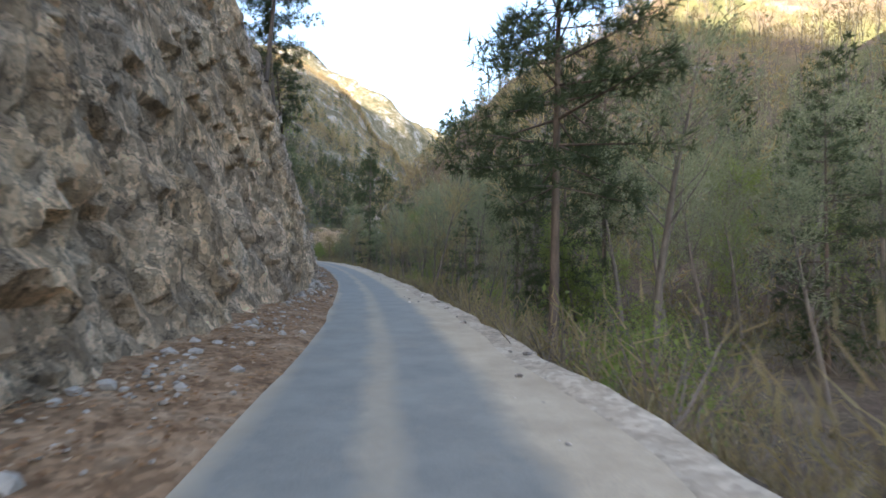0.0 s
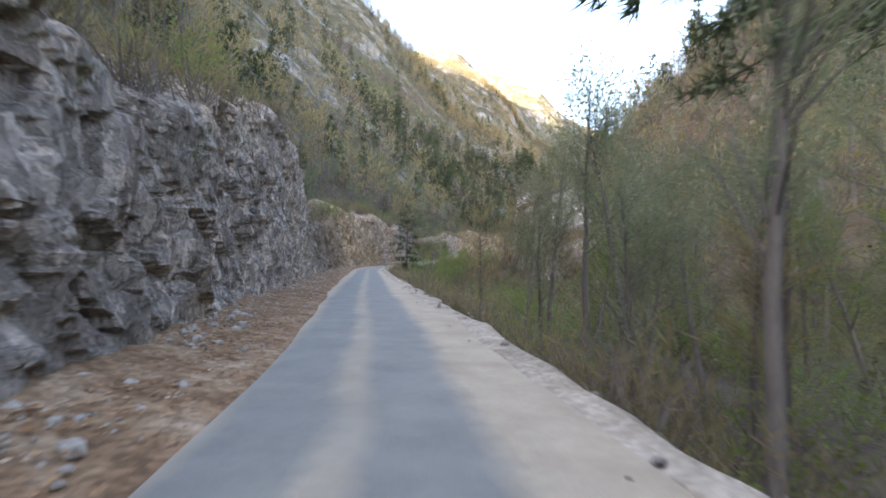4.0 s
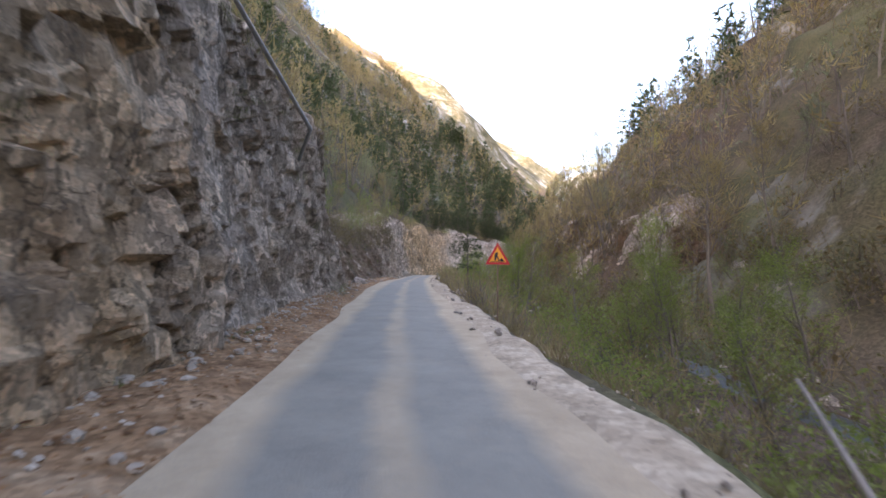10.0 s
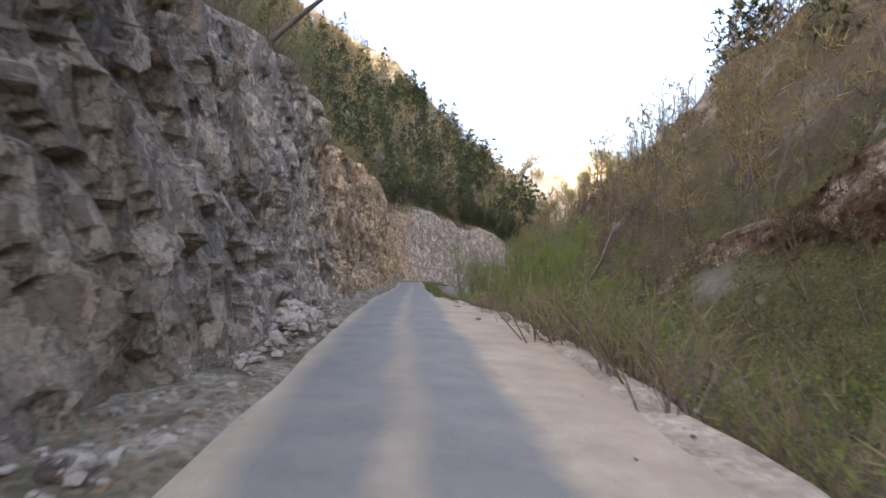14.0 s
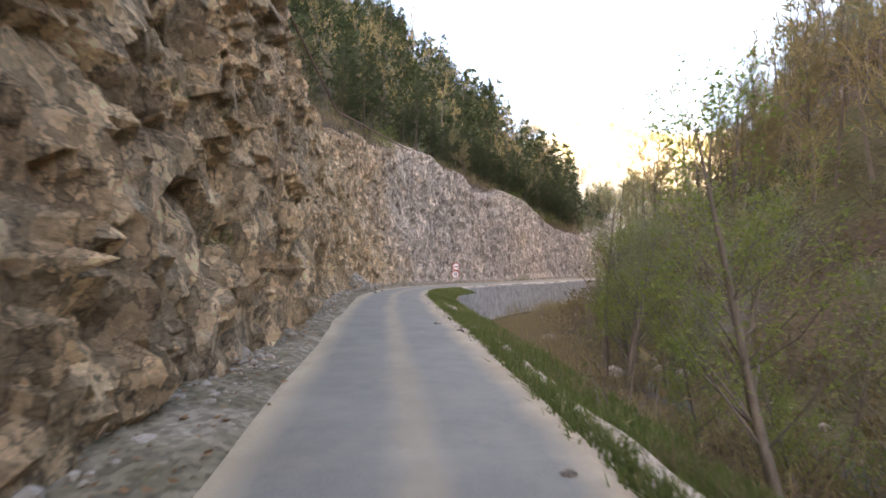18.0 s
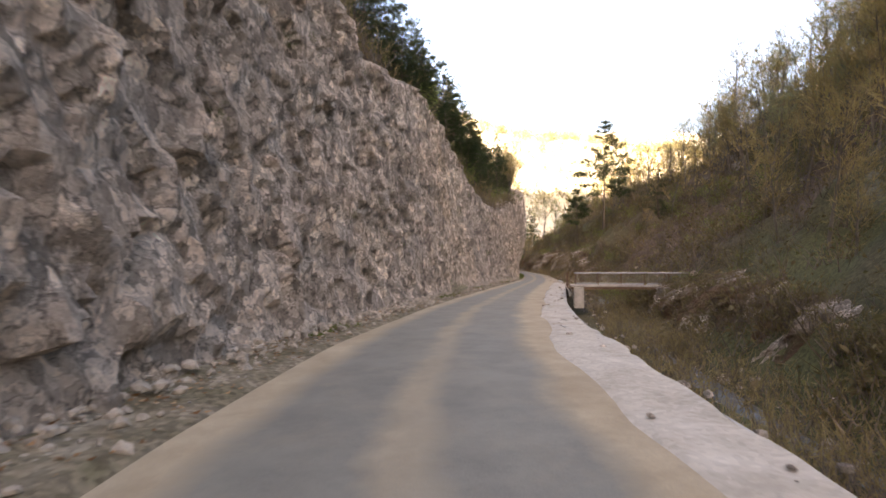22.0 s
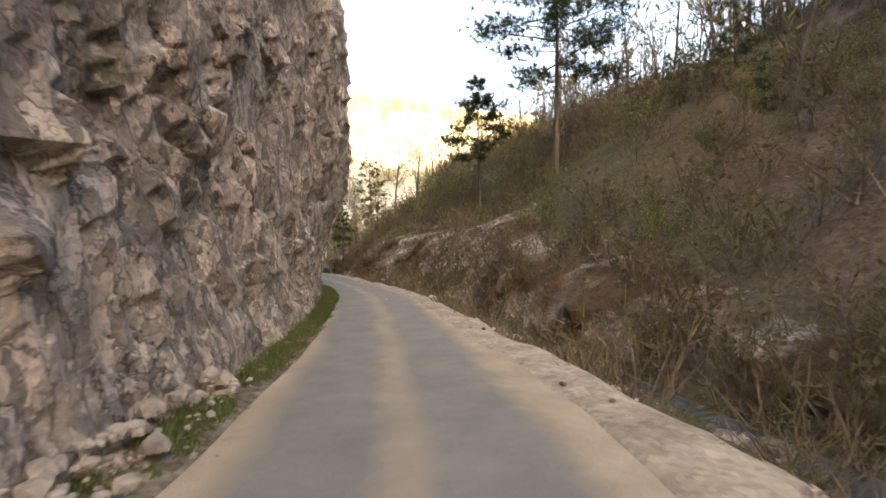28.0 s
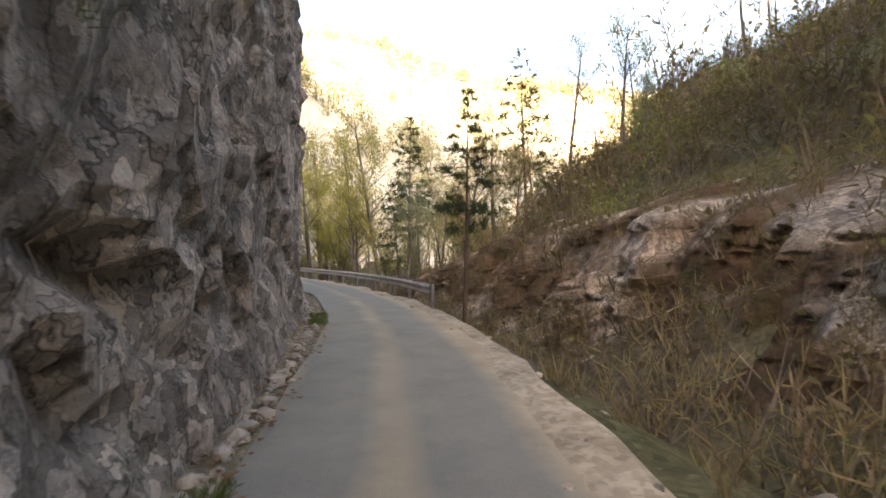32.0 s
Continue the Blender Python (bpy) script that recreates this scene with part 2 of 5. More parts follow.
def road_material():
    """Worn asphalt with pale dust between and beside the wheel tracks; 'lat' is the distance from the middle."""
    m = Mat("dusty_asphalt", 0.88, spec=0.25)
    w = m.place()
    lat = m.attr("lat")
    wob = m.noise(w, 0.35, 4, 0.6)
    wob2 = m.noise(w, 2.2, 4, 0.7)
    l = m.sums("ADD", lat, m.sums("MULTIPLY", m.sums("SUBTRACT", wob, 0.5), 0.55))
    l = m.sums("ADD", l, m.sums("MULTIPLY", m.sums("SUBTRACT", wob2, 0.5), 0.22))
    grit = m.noise(w, 60.0, 3, 0.6)
    tar = m.ramp(m.noise(w, 1.3, 5, 0.65), (0.3, (0.163, 0.150, 0.120)), (0.7, (0.242, 0.224, 0.178)))
    tar = m.mix(m.ramp(grit, (0.35, 0.0), (0.7, 0.5)), tar, (0.26, 0.245, 0.21))
    dust = m.ramp(m.noise(w, 1.1, 6, 0.7), (0.3, (0.36, 0.275, 0.175)), (0.7, (0.53, 0.425, 0.285)))
    dust = m.mix(m.ramp(grit, (0.4, 0.0), (0.75, 0.45)), dust, (0.24, 0.21, 0.175))
    mid = m.sums("ABSOLUTE", l, 0.0)
    stripe = m.ramp(mid, (0.08, 0.62), (0.28, 0.0))
    edge = m.ramp(m.sums("DIVIDE", mid, 4.0), (0.25, 0.0), (0.325, 0.95))
    speck = m.ramp(m.noise(w, 0.8, 6, 0.8), (0.52, 0.0), (0.75, 0.5))
    f = m.sums("MAXIMUM", m.sums("MULTIPLY", stripe, m.ramp(wob, (0.3, 0.45), (0.55, 1.0))), edge)
    f = m.sums("MAXIMUM", f, m.sums("MULTIPLY", speck, 0.45))
    m.colour(m.mix(f, tar, dust))
    m.put(m.b, "Roughness", m.ramp(f, (0.0, 0.72), (1.0, 0.95)))
    m.bump(m.sums("ADD", m.sums("MULTIPLY", grit, 0.5), m.noise(w, 9.0, 4, 0.7)), 0.35, 0.02)
    return m.m


def verge_material(name, a, b, c, grainy=0.6):
    m = Mat(name, 0.95, spec=0.1)
    w = m.place()
    mid = m.noise(w, 1.4, 6, 0.7)
    cell = m.node("ShaderNodeRGBToBW", Color=m.cells(w, 14.0, "F1", "Color")).outputs[0]
    col = m.ramp(mid, (0.3, a), (0.5, b), (0.72, c))
    col = m.mix(grainy, col, m.mix(1.0, col, m.ramp(cell, (0.2, 0.55), (0.8, 1.5)), "MULTIPLY"))
    m.colour(col)
    m.bump(m.sums("ADD", m.sums("MULTIPLY", cell, grainy * 1.6), mid), 0.7, 0.05)
    return m.m


def plain(name, c, rough=0.8, metal=0.0, vary=0.25, scale=3.0, bumpy=0.2):
    m = Mat(name, rough, metal)
    w = m.place()
    n = m.noise(w, scale, 5, 0.65)
    lo = tuple(v * (1 - vary) for v in c)
    hi = tuple(min(1, v * (1 + vary)) for v in c)
    m.colour(m.ramp(n, (0.3, lo), (0.7, hi)))
    m.bump(m.noise(w, scale * 8, 4, 0.7), bumpy, 0.02)
    return m.m


def bark_material(name, dark, pale):
    m = Mat(name, 0.95, spec=0.1)
    w = m.place((1, 1, 0.25))
    m.colour(m.mix(m.sums("MULTIPLY", m.each(), 0.35), m.ramp(m.noise(w, 9.0, 5, 0.7), (0.3, dark), (0.7, pale)), (0.23, 0.20, 0.17)))
    m.bump(m.noise(w, 22.0, 4, 0.7), 0.6, 0.03)
    return m.m


def leaf_material(name, stops, through_colour, amount=0.35):
    m = Mat(name, 0.8, spec=0.12)
    c = m.ramp(m.island(), *stops)
    tone = m.noise(m.place(), 0.22, 3, 0.6)
    m.colour(m.mix(1.0, c, m.ramp(tone, (0.3, 0.6), (0.7, 1.45)), "MULTIPLY"))
    m.thin(amount, through_colour)
    return m.m


ROCK = rock_material("limestone_face", 1.45, True)
LOOSE = rock_material("loose_stone", 1.15, False)
GROUND = ground_material()
FAR_RIDGE = ridge_material()
# end mountain's ground, colour raised so it looks washed out by sun
MOUNTAIN = verge_material("mountainside_paled_as_sunlit", (0.50, 0.45, 0.30), (0.66, 0.61, 0.47), (0.78, 0.75, 0.66))
ASPHALT = road_material()
LITTER = verge_material("leaf_litter_verge", (0.12, 0.068, 0.036), (0.25, 0.15, 0.08), (0.38, 0.27, 0.17))
STONY = verge_material("stony_grass_verge", (0.10, 0.088, 0.045), (0.21, 0.172, 0.115), (0.36, 0.305, 0.23))
GRAVEL = verge_material("pale_gravel", (0.25, 0.195, 0.135), (0.39, 0.315, 0.225), (0.52, 0.435, 0.325), 0.35)
WHITE_GRAVEL = verge_material("white_gravel", (0.40, 0.345, 0.275), (0.50, 0.445, 0.365), (0.60, 0.545, 0.46), 0.18)
BARK = bark_material("grey_bark", (0.085, 0.07, 0.055), (0.22, 0.19, 0.155))
PINE_BARK = bark_material("pine_bark", (0.06, 0.045, 0.035), (0.17, 0.125, 0.09))
TWIG = bark_material("twig_bark", (0.11, 0.085, 0.065), (0.24, 0.19, 0.145))
NEEDLE = leaf_material("pine_needles", ((0.0, (0.027, 0.042, 0.026)), (0.5, (0.05, 0.07, 0.038)), (1.0, (0.085, 0.105, 0.052))), (0.15, 0.16, 0.05), 0.25)
SPRING = leaf_material("spring_leaves", ((0.0, (0.10, 0.112, 0.072)), (0.5, (0.168, 0.18, 0.112)), (1.0, (0.25, 0.256, 0.165))), (0.36, 0.38, 0.18), 0.42)
DRY = leaf_material("dry_leaves", ((0.0, (0.13, 0.062, 0.03)), (0.45, (0.27, 0.145, 0.07)), (0.8, (0.37, 0.225, 0.12)), (1.0, (0.45, 0.34, 0.23))), (0.35, 0.2, 0.07), 0.2)
FRESH = leaf_material("fresh_green_leaves", ((0.0, (0.085, 0.108, 0.035)), (0.5, (0.135, 0.165, 0.055)), (1.0, (0.21, 0.24, 0.085))), (0.33, 0.4, 0.08), 0.42)
BUD = leaf_material("budding_twigs", ((0.0, (0.14, 0.105, 0.075)), (0.5, (0.21, 0.165, 0.11)), (1.0, (0.27, 0.24, 0.13))), (0.52, 0.39, 0.14), 0.45)
BRUSH = leaf_material("brush_leaves", ((0.0, (0.085, 0.06, 0.036)), (0.4, (0.155, 0.112, 0.066)), (0.7, (0.165, 0.138, 0.07)), (1.0, (0.125, 0.138, 0.055))), (0.3, 0.24, 0.09), 0.3)
DEAD = leaf_material("dead_grass", ((0.0, (0.12, 0.09, 0.05)), (0.5, (0.22, 0.17, 0.095)), (0.8, (0.30, 0.25, 0.15)), (1.0, (0.12, 0.13, 0.05))), (0.3, 0.24, 0.1), 0.25)
# leaves of the end mountain: the sun's glare is put into this pale colour
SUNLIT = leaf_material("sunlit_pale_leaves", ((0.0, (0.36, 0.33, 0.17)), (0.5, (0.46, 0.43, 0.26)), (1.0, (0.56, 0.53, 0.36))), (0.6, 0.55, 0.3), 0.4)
# brighter, yellower copy of the spring leaves; sunlight is painted into the tint
LIT_YELLOW = leaf_material("leaves_tinted_sunlit_yellow", ((0.0, (0.17, 0.16, 0.045)), (0.5, (0.27, 0.25, 0.07)), (1.0, (0.36, 0.33, 0.12))), (0.5, 0.45, 0.1), 0.4)
GRASS = leaf_material("verge_grass", ((0.0, (0.055, 0.078, 0.028)), (0.6, (0.095, 0.125, 0.045)), (1.0, (0.24, 0.21, 0.10))), (0.25, 0.3, 0.06), 0.3)
STONE = plain("pale_broken_stone", (0.37, 0.315, 0.25), 0.9, vary=0.4, scale=5.0, bumpy=0.5)
CONCRETE = plain("weathered_concrete", (0.40, 0.375, 0.335), 0.9, vary=0.3, scale=1.6, bumpy=0.35)
STEEL = plain("dull_steel", (0.30, 0.30, 0.29), 0.5, 0.6, 0.2, 6.0)
RUST = plain("rusty_steel", (0.17, 0.11, 0.075), 0.85, 0.1, 0.35, 8.0)
RED = plain("red_sign_paint", (0.52, 0.03, 0.03), 0.45, vary=0.08)
ORANGE = plain("orange_sign_paint", (0.85, 0.34, 0.03), 0.45, vary=0.08)
WHITE = plain("white_sign_paint", (0.78, 0.78, 0.76), 0.45, vary=0.06)
BLACK = plain("black_sign_paint", (0.02, 0.02, 0.02), 0.5, vary=0.1)


# ---- the plan: road line and valley, by distance along the road ----
def spline(points, step=0.5):
    """A smooth line through the points, as one place every step of its length, with its distance from the third point."""
    p = np.array(points, float)
    k = np.r_[0, np.cumsum(np.linalg.norm(np.diff(p[:, :2], axis=0), axis=1))]
    n = len(p)
    h = np.diff(k)
    a = np.eye(n)
    r = np.zeros((n, 3))
    for i in range(1, n - 1):
        a[i, i - 1:i + 2] = h[i - 1], 2 * (h[i - 1] + h[i]), h[i]
        r[i] = 6 * ((p[i + 1] - p[i]) / h[i] - (p[i] - p[i - 1]) / h[i - 1])
    m = np.linalg.solve(a, r)
    at = np.arange(0, k[-1], step)
    i = np.clip(np.searchsorted(k, at, "right") - 1, 0, n - 2)
    u = (at - k[i])[:, None]
    hh = h[i][:, None]
    v = hh - u
    out = m[i] * v ** 3 / (6 * hh) + m[i + 1] * u ** 3 / (6 * hh) + (p[i] / hh - m[i] * hh / 6) * v + (p[i + 1] / hh - m[i + 1] * hh / 6) * u
    return out, at - k[2]


LINE, DIST = spline(ROAD)
HEAD = np.gradient(LINE[:, :2], axis=0)
HEAD /= np.linalg.norm(HEAD, axis=1)[:, None]
SIDE = np.c_[HEAD[:, 1], -HEAD[:, 0]]
# the valley's line goes straight on at both ends of the road
ON = np.arange(2, 1400, 2.0)[:, None]
VALLEY = np.vstack([(LINE[0, :2] - HEAD[0] * ON)[::-1], LINE[:, :2], LINE[-1, :2] + HEAD[-1] * ON])
V_DIST = np.r_[(DIST[0] - ON[:, 0])[::-1], DIST, DIST[-1] + ON[:, 0]]
V_SIDE = np.vstack([np.repeat(SIDE[:1], len(ON), 0), SIDE, np.repeat(SIDE[-1:], len(ON), 0)])
V_HIGH = np.interp(V_DIST, DIST, LINE[:, 2])


def at(s, u, h=0.0):
    """World places from distance along the road, metres to its right and height over it."""
    s, u, h = np.broadcast_arrays(np.asarray(s, float), u, h)
    c = [np.interp(s, DIST, LINE[:, k]) for k in range(3)]
    r = [np.interp(s, DIST, SIDE[:, k]) for k in range(2)]
    return np.stack([c[0] + u * r[0], c[1] + u * r[1], c[2] + h], -1)


def turn_at(s):
    """The road's direction there, as a turn about z from +y, in radians."""
    return math.atan2(-np.interp(s, DIST, HEAD[:, 0]), np.interp(s, DIST, HEAD[:, 1]))


def table(pairs):
    a = np.array(pairs, float)
    return lambda s: np.interp(s, a[:, 0], a[:, 1])


# foot of the rock face to the left, its height and how far its top leans back
FOOT = table([(-40, -4.2), (0, -3.25), (10, -2.92), (25, -2.85), (45, -2.75), (52, -2.8), (62, -3.3), (85, -3.9), (100, -4.2), (126, -4.0), (146, -3.2), (167, -3.2), (178, -3.0), (186, -3.3), (205, -2.6), (218, -2.35), (235, -2.4), (248, -2.35), (256, -2.35), (263, -2.25), (272, -2.45), (285, -3.3), (300, -3.65), (316, -3.45), (330, -3.1), (343, -2.6), (352, -2.0), (359, -1.65), (366, -1.42), (372, -1.4), (380, -1.65), (388, -1.9), (400, -3.0), (420, -4)])
TALL = table([(-40, 12), (0, 12), (22, 11.5), (32, 10), (38, 7.2), (43, 5.0), (55, 3.8), (70, 4.5), (84, 8), (95, 8.0), (104, 8.0), (108, 6.0), (112, 4.4), (122, 5.4), (134, 7.8), (150, 9.0), (163, 7.4), (170, 6.8), (177, 6.2), (180, 5.2), (184, 4.0), (190, 4.2), (202, 4.2), (210, 5.0), (222, 7.8), (236, 6.8), (246, 9.0), (262, 9.5), (282, 10.5), (300, 12.5), (318, 11.3), (328, 9.6), (335, 7.9), (344, 7.3), (350, 8.2), (357, 9.2), (366, 10.6), (372, 11.6), (380, 12), (388, 12), (405, 8)])
LEAN = table([(-40, 0.22), (30, 0.22), (45, 0.30), (84, 0.05), (96, 0.08), (110, 0.3), (150, 0.14), (163, 0.1), (170, 0.06), (177, 0.05), (180, 0.2), (184, 0.45), (190, 0.7), (201, 0.7), (208, 0.3), (222, 0.18), (262, 0.14), (290, 0.16), (340, 0.16), (350, 0.12), (358, 0.06), (362, -0.06), (365, -0.2), (368, -0.25), (371, -0.12), (374, 0.02), (386, 0.04), (392, 0.08), (405, 0.2)])
# width of the river bank beside the road; nearly upright behind the wall
BANK = table([(-40, 3.6), (240, 3.4), (284, 2.6), (290, 0.6), (337.5, 0.6), (341, 2.4), (420, 2.6)])
WALLED = table([(288.5, 0), (290, 1), (337.5, 1), (339, 0)])
# edge of the road's shelf to the right, the river's level and the foot of the far slope
EDGE = table([(-40, 2.0), (8, 2.0), (22, 1.85), (52, 1.85), (80, 2.1), (100, 2.1), (120, 2.1), (140, 2.3), (165, 2.4), (180, 2.35), (196, 2.2), (206, 2.0), (216, 3.1), (224, 3.0), (234, 1.6), (250, 1.45), (262, 1.8), (284, 1.75), (292, 2.4), (300, 2.8), (338, 2.85), (347, 2.65), (360, 2.25), (366, 2.1), (374, 1.5), (400, 1.7)])
# left rim of the dusty asphalt, and the middle of the worn tracks
RIM = table([(-40, -1.4), (9, -1.4), (30, -1.5), (51, -1.6), (100, -1.75), (123, -1.8), (146, -1.5), (168, -1.5), (182, -1.85), (205, -1.4), (218, -1.2), (262, -1.25), (282, -1.6), (304, -2.65), (315, -2.4), (335, -1.8), (347, -1.6), (356, -1.1), (364, -0.72), (370, -0.9), (377, -1.1), (400, -1.4)])
HALF = table([(-40, 1.0), (285, 1.0), (302, 1.4), (316, 1.3), (335, 1.05), (400, 1.0)])
TRACKS = table([(0, -0.1), (30, -0.3), (50, -0.45), (75, -0.3), (100, 0.0), (150, 0.12), (262, 0.15), (290, 0.0), (304, -0.45), (315, -0.5), (335, -0.1), (347, 0.05), (357, 0.3), (364, 0.5), (370, 0.2), (376, -0.1), (400, -0.1)])
DROP = table([(-40, -2.0), (60, -2.4), (110, -2.6), (160, -2.6), (200, -2.2), (240, -1.8), (262, -2.5), (280, -2.8), (330, -2.8), (350, -2.0), (364, -1.4), (374, -0.8), (400, -2)])
RISE = table([(-40, 20), (30, 20), (70, 21), (110, 17), (150, 16), (200, 16), (230, 14), (262, 12), (280, 10.4), (300, 9.6), (330, 8.8), (350, 8.2), (362, 6.0), (371, 4.8), (378, 4.0), (392, 4.0), (420, 8)])
PITCH = table([(-40, 0.50), (40, 0.50), (80, 0.64), (110, 0.90), (145, 1.15), (180, 1.10), (220, 1.15), (250, 1.0), (285, 1.0), (322, 0.95), (342, 0.74), (352, 0.70), (372, 0.73), (384, 0.88), (394, 0.85), (404, 0.35), (416, 0.08), (600, 0.05)])
BEYOND = table([(-40, 0.38), (60, 0.47), (120, 0.7), (250, 0.66), (310, 0.38), (376, 0.30), (395, 0.25), (410, 0.06)])
CREST = table([(350, 45), (372, 18), (384, 15), (420, 15)])
LEFT_HILL = table([(0, 0), (6, 6.5), (25, 30), (70, 74), (130, 122), (220, 195), (300, 250), (500, 300), (900, 280)])


def nearest(xy):
    """Distance along the road and metres to its right for many places, with the road's height."""
    step = 6
    which = np.zeros(len(xy), int)
    coarse = VALLEY[::step]
    for a in range(0, len(xy), 4000):
        b = xy[a:a + 4000]
        which[a:a + 4000] = ((b[:, None, :] - coarse[None]) ** 2).sum(2).argmin(1) * step
    pick, best = which, np.full(len(xy), 1e18)
    for off in range(-step, step + 1):
        j = np.clip(which + off, 0, len(VALLEY) - 1)
        d = ((xy - VALLEY[j]) ** 2).sum(1)
        pick, best = np.where(d < best, j, pick), np.minimum(d, best)
    side = ((xy - VALLEY[pick]) * V_SIDE[pick]).sum(1)
    return V_DIST[pick], np.sign(side) * np.sqrt(best), V_HIGH[pick]


def smooth(a, b, x):
    t = np.clip((x - a) / (b - a), 0, 1)
    return t * t * (3 - 2 * t)


def hash2(i, j, k):
    v = np.sin(i * 127.1 + j * 311.7 + k * 74.7) * 43758.5453
    return v - np.floor(v)


def value_noise(x, y, seed=0.0):
    """Smooth noise from -1 to 1 on arrays."""
    i, j = np.floor(x), np.floor(y)
    f, g = x - i, y - j
    f, g = f * f * (3 - 2 * f), g * g * (3 - 2 * g)
    a, b, c, d = hash2(i, j, seed), hash2(i + 1, j, seed), hash2(i, j + 1, seed), hash2(i + 1, j + 1, seed)
    return ((a * (1 - f) + b * f) * (1 - g) + (c * (1 - f) + d * f) * g) * 2 - 1


def layers(x, y, size, octaves, seed=0.0):
    out, amp = 0.0, 1.0
    for o in range(octaves):
        out = out + amp * value_noise(x / size, y / size, seed + o * 17.0)
        size, amp = size * 0.47, amp * 0.5
    return out


def facets(x, y, size, seed, tilt=0.6, dip=1.0):
    """Broken planes: each cell of an uneven net gets its own depth and tilt."""
    p, q = x / size, y / size
    ci, cj = np.floor(p), np.floor(q)
    best = np.full(p.shape, 9.0)
    val = np.zeros(p.shape)
    for di in (-1, 0, 1):
        for dj in (-1, 0, 1):
            i, j = ci + di, cj + dj
            px, py = i + 0.1 + 0.8 * hash2(i, j, seed), j + 0.1 + 0.8 * hash2(i, j, seed + 3)
            d = (p - px) ** 2 + (q - py) ** 2
            v = hash2(i, j, seed + 5) * 2 - 1 + tilt * ((p - px) * (hash2(i, j, seed + 7) * 2 - 1) + dip * (q - py) * (hash2(i, j, seed + 9) * 2 - 1)) * 2
            nearer = d < best
            best, val = np.where(nearer, d, best), np.where(nearer, v, val)
    return val


def height(xy):
    """The ground's height at many places: shelf of the road, river bed, the slopes on both sides."""
    s, u, z = nearest(xy)
    foot, tall, lean = FOOT(s), TALL(s), LEAN(s)
    edge, drop, rise, pitch = EDGE(s), DROP(s), RISE(s), PITCH(s)
    x, y = xy[:, 0], xy[:, 1]
    rough = layers(x, y, 9.0, 4, 2.0)
    wide = layers(x, y, 55.0, 3, 9.0)
    # left: up behind the rock face
    back = foot - np.maximum(lean, 0) * tall - 1.6 - u
    up = smooth(-0.2, 1.6, back)
    hill = LEFT_HILL(np.maximum(back - 1.2, 0))
    left = up * (tall - 0.5) + hill + rough * np.clip(back, 0, 30) * 0.05 + wide * np.clip(back - 10, 0, 120) * 0.13
    left = left + 48 * smooth(45, 190, back) * smooth(120, 210, s) * (1 - smooth(620, 760, s))
    # last factor: unseen hill behind the start, raised to shade the right slope
    left = left * (1 - 0.16 * smooth(285, 330, s) * (1 - smooth(560, 700, s))) * (1 + 0.15 * (1 - smooth(-120, 0, s)))
    # right: bank, river bed, far slope
    edge = edge - 1.3 * WALLED(s)
    bank = smooth(0.0, BANK(s), u - edge)
    far = np.maximum(u - rise, 0)
    slope = np.where(far < CREST(s), far * pitch, CREST(s) * pitch + (far - CREST(s)) * BEYOND(s))
    slope = slope + 3.6 * smooth(14, 28, far) * smooth(328, 350, s) * (1 - smooth(366, 378, s))
    slope = np.where(slope < 200, slope, 200 + (slope - 200) * 0.1)
    ledge = facets(s, slope, 7.0, 4.0) * np.clip(far, 0, 6) * 0.16
    right = drop * bank + slope + rough * (0.10 * bank + np.clip(far, 0, 30) * 0.05) + ledge * (far < 60) + wide * np.clip(far - 12, 0, 100) * 0.12
    # the sunny mountain that closes the valley beyond the last bend
    end = np.maximum(s - 452 - 0.25 * np.abs(u), 0)
    end = np.minimum(end * 0.8, 74 + (end - 92) * 0.08) * smooth(-70, -15, u) + wide * np.clip(end - 20, 0, 60) * 0.10
    end = np.where(end > 0.5, end, -60.0)
    right = np.maximum(right, end)
    left = np.maximum(left * (1 - 0.6 * smooth(392, 440, s) * (1 - smooth(560, 700, s)) * (1 - smooth(25, 70, back))), end)
    h = np.where(u < 0, left, right)
    shelf = (u > foot - 1.4) & (u < edge + 0.1)
    h = np.where(shelf, -0.22, h)
    return z + h


def spot(s, u):
    """Ground places for arrays of distance and side."""
    p = at(s, u)
    p[..., 2] = height(p[..., :2].reshape(-1, 2)).reshape(p.shape[:-1])
    return p


# ---- meshes ----
def mesh_of(name, verts, faces, mats, index=None, smooth_faces=False):
    """A mesh from arrays; faces all of one length."""
    verts, faces = np.asarray(verts, np.float32).reshape(-1, 3), np.asarray(faces, np.int32)
    me = bpy.data.meshes.new(name)
    n, k = faces.shape
    me.vertices.add(len(verts))
    me.vertices.foreach_set("co", verts.ravel())
    me.loops.add(n * k)
    me.loops.foreach_set("vertex_index", faces.ravel())
    me.polygons.add(n)
    me.polygons.foreach_set("loop_start", np.arange(0, n * k, k, dtype=np.int32))
    me.polygons.foreach_set("loop_total", np.full(n, k, np.int32))
    for m in (mats if isinstance(mats, (list, tuple)) else [mats]):
        me.materials.append(m)
    if index is not None:
        me.polygons.foreach_set("material_index", np.asarray(index, np.int32))
    me.polygons.foreach_set("use_smooth", np.full(n, bool(smooth_faces)))
    me.update(calc_edges=True)
    return me


def grid_faces(rows, cols, keep=None):
    i = np.arange(rows * cols).reshape(rows, cols)
    f = np.stack([i[:-1, :-1], i[:-1, 1:], i[1:, 1:], i[1:, :-1]], -1).reshape(-1, 4)
    return f if keep is None else f[keep.reshape(-1)]


def part(name, bm, material, parent, label=""):
    me = bpy.data.meshes.new(name)
    bm.to_mesh(me)
    bm.free()
    me.materials.append(material)
    ob = new(name, me)
    ob.parent = parent
    return tagged(ob, label)


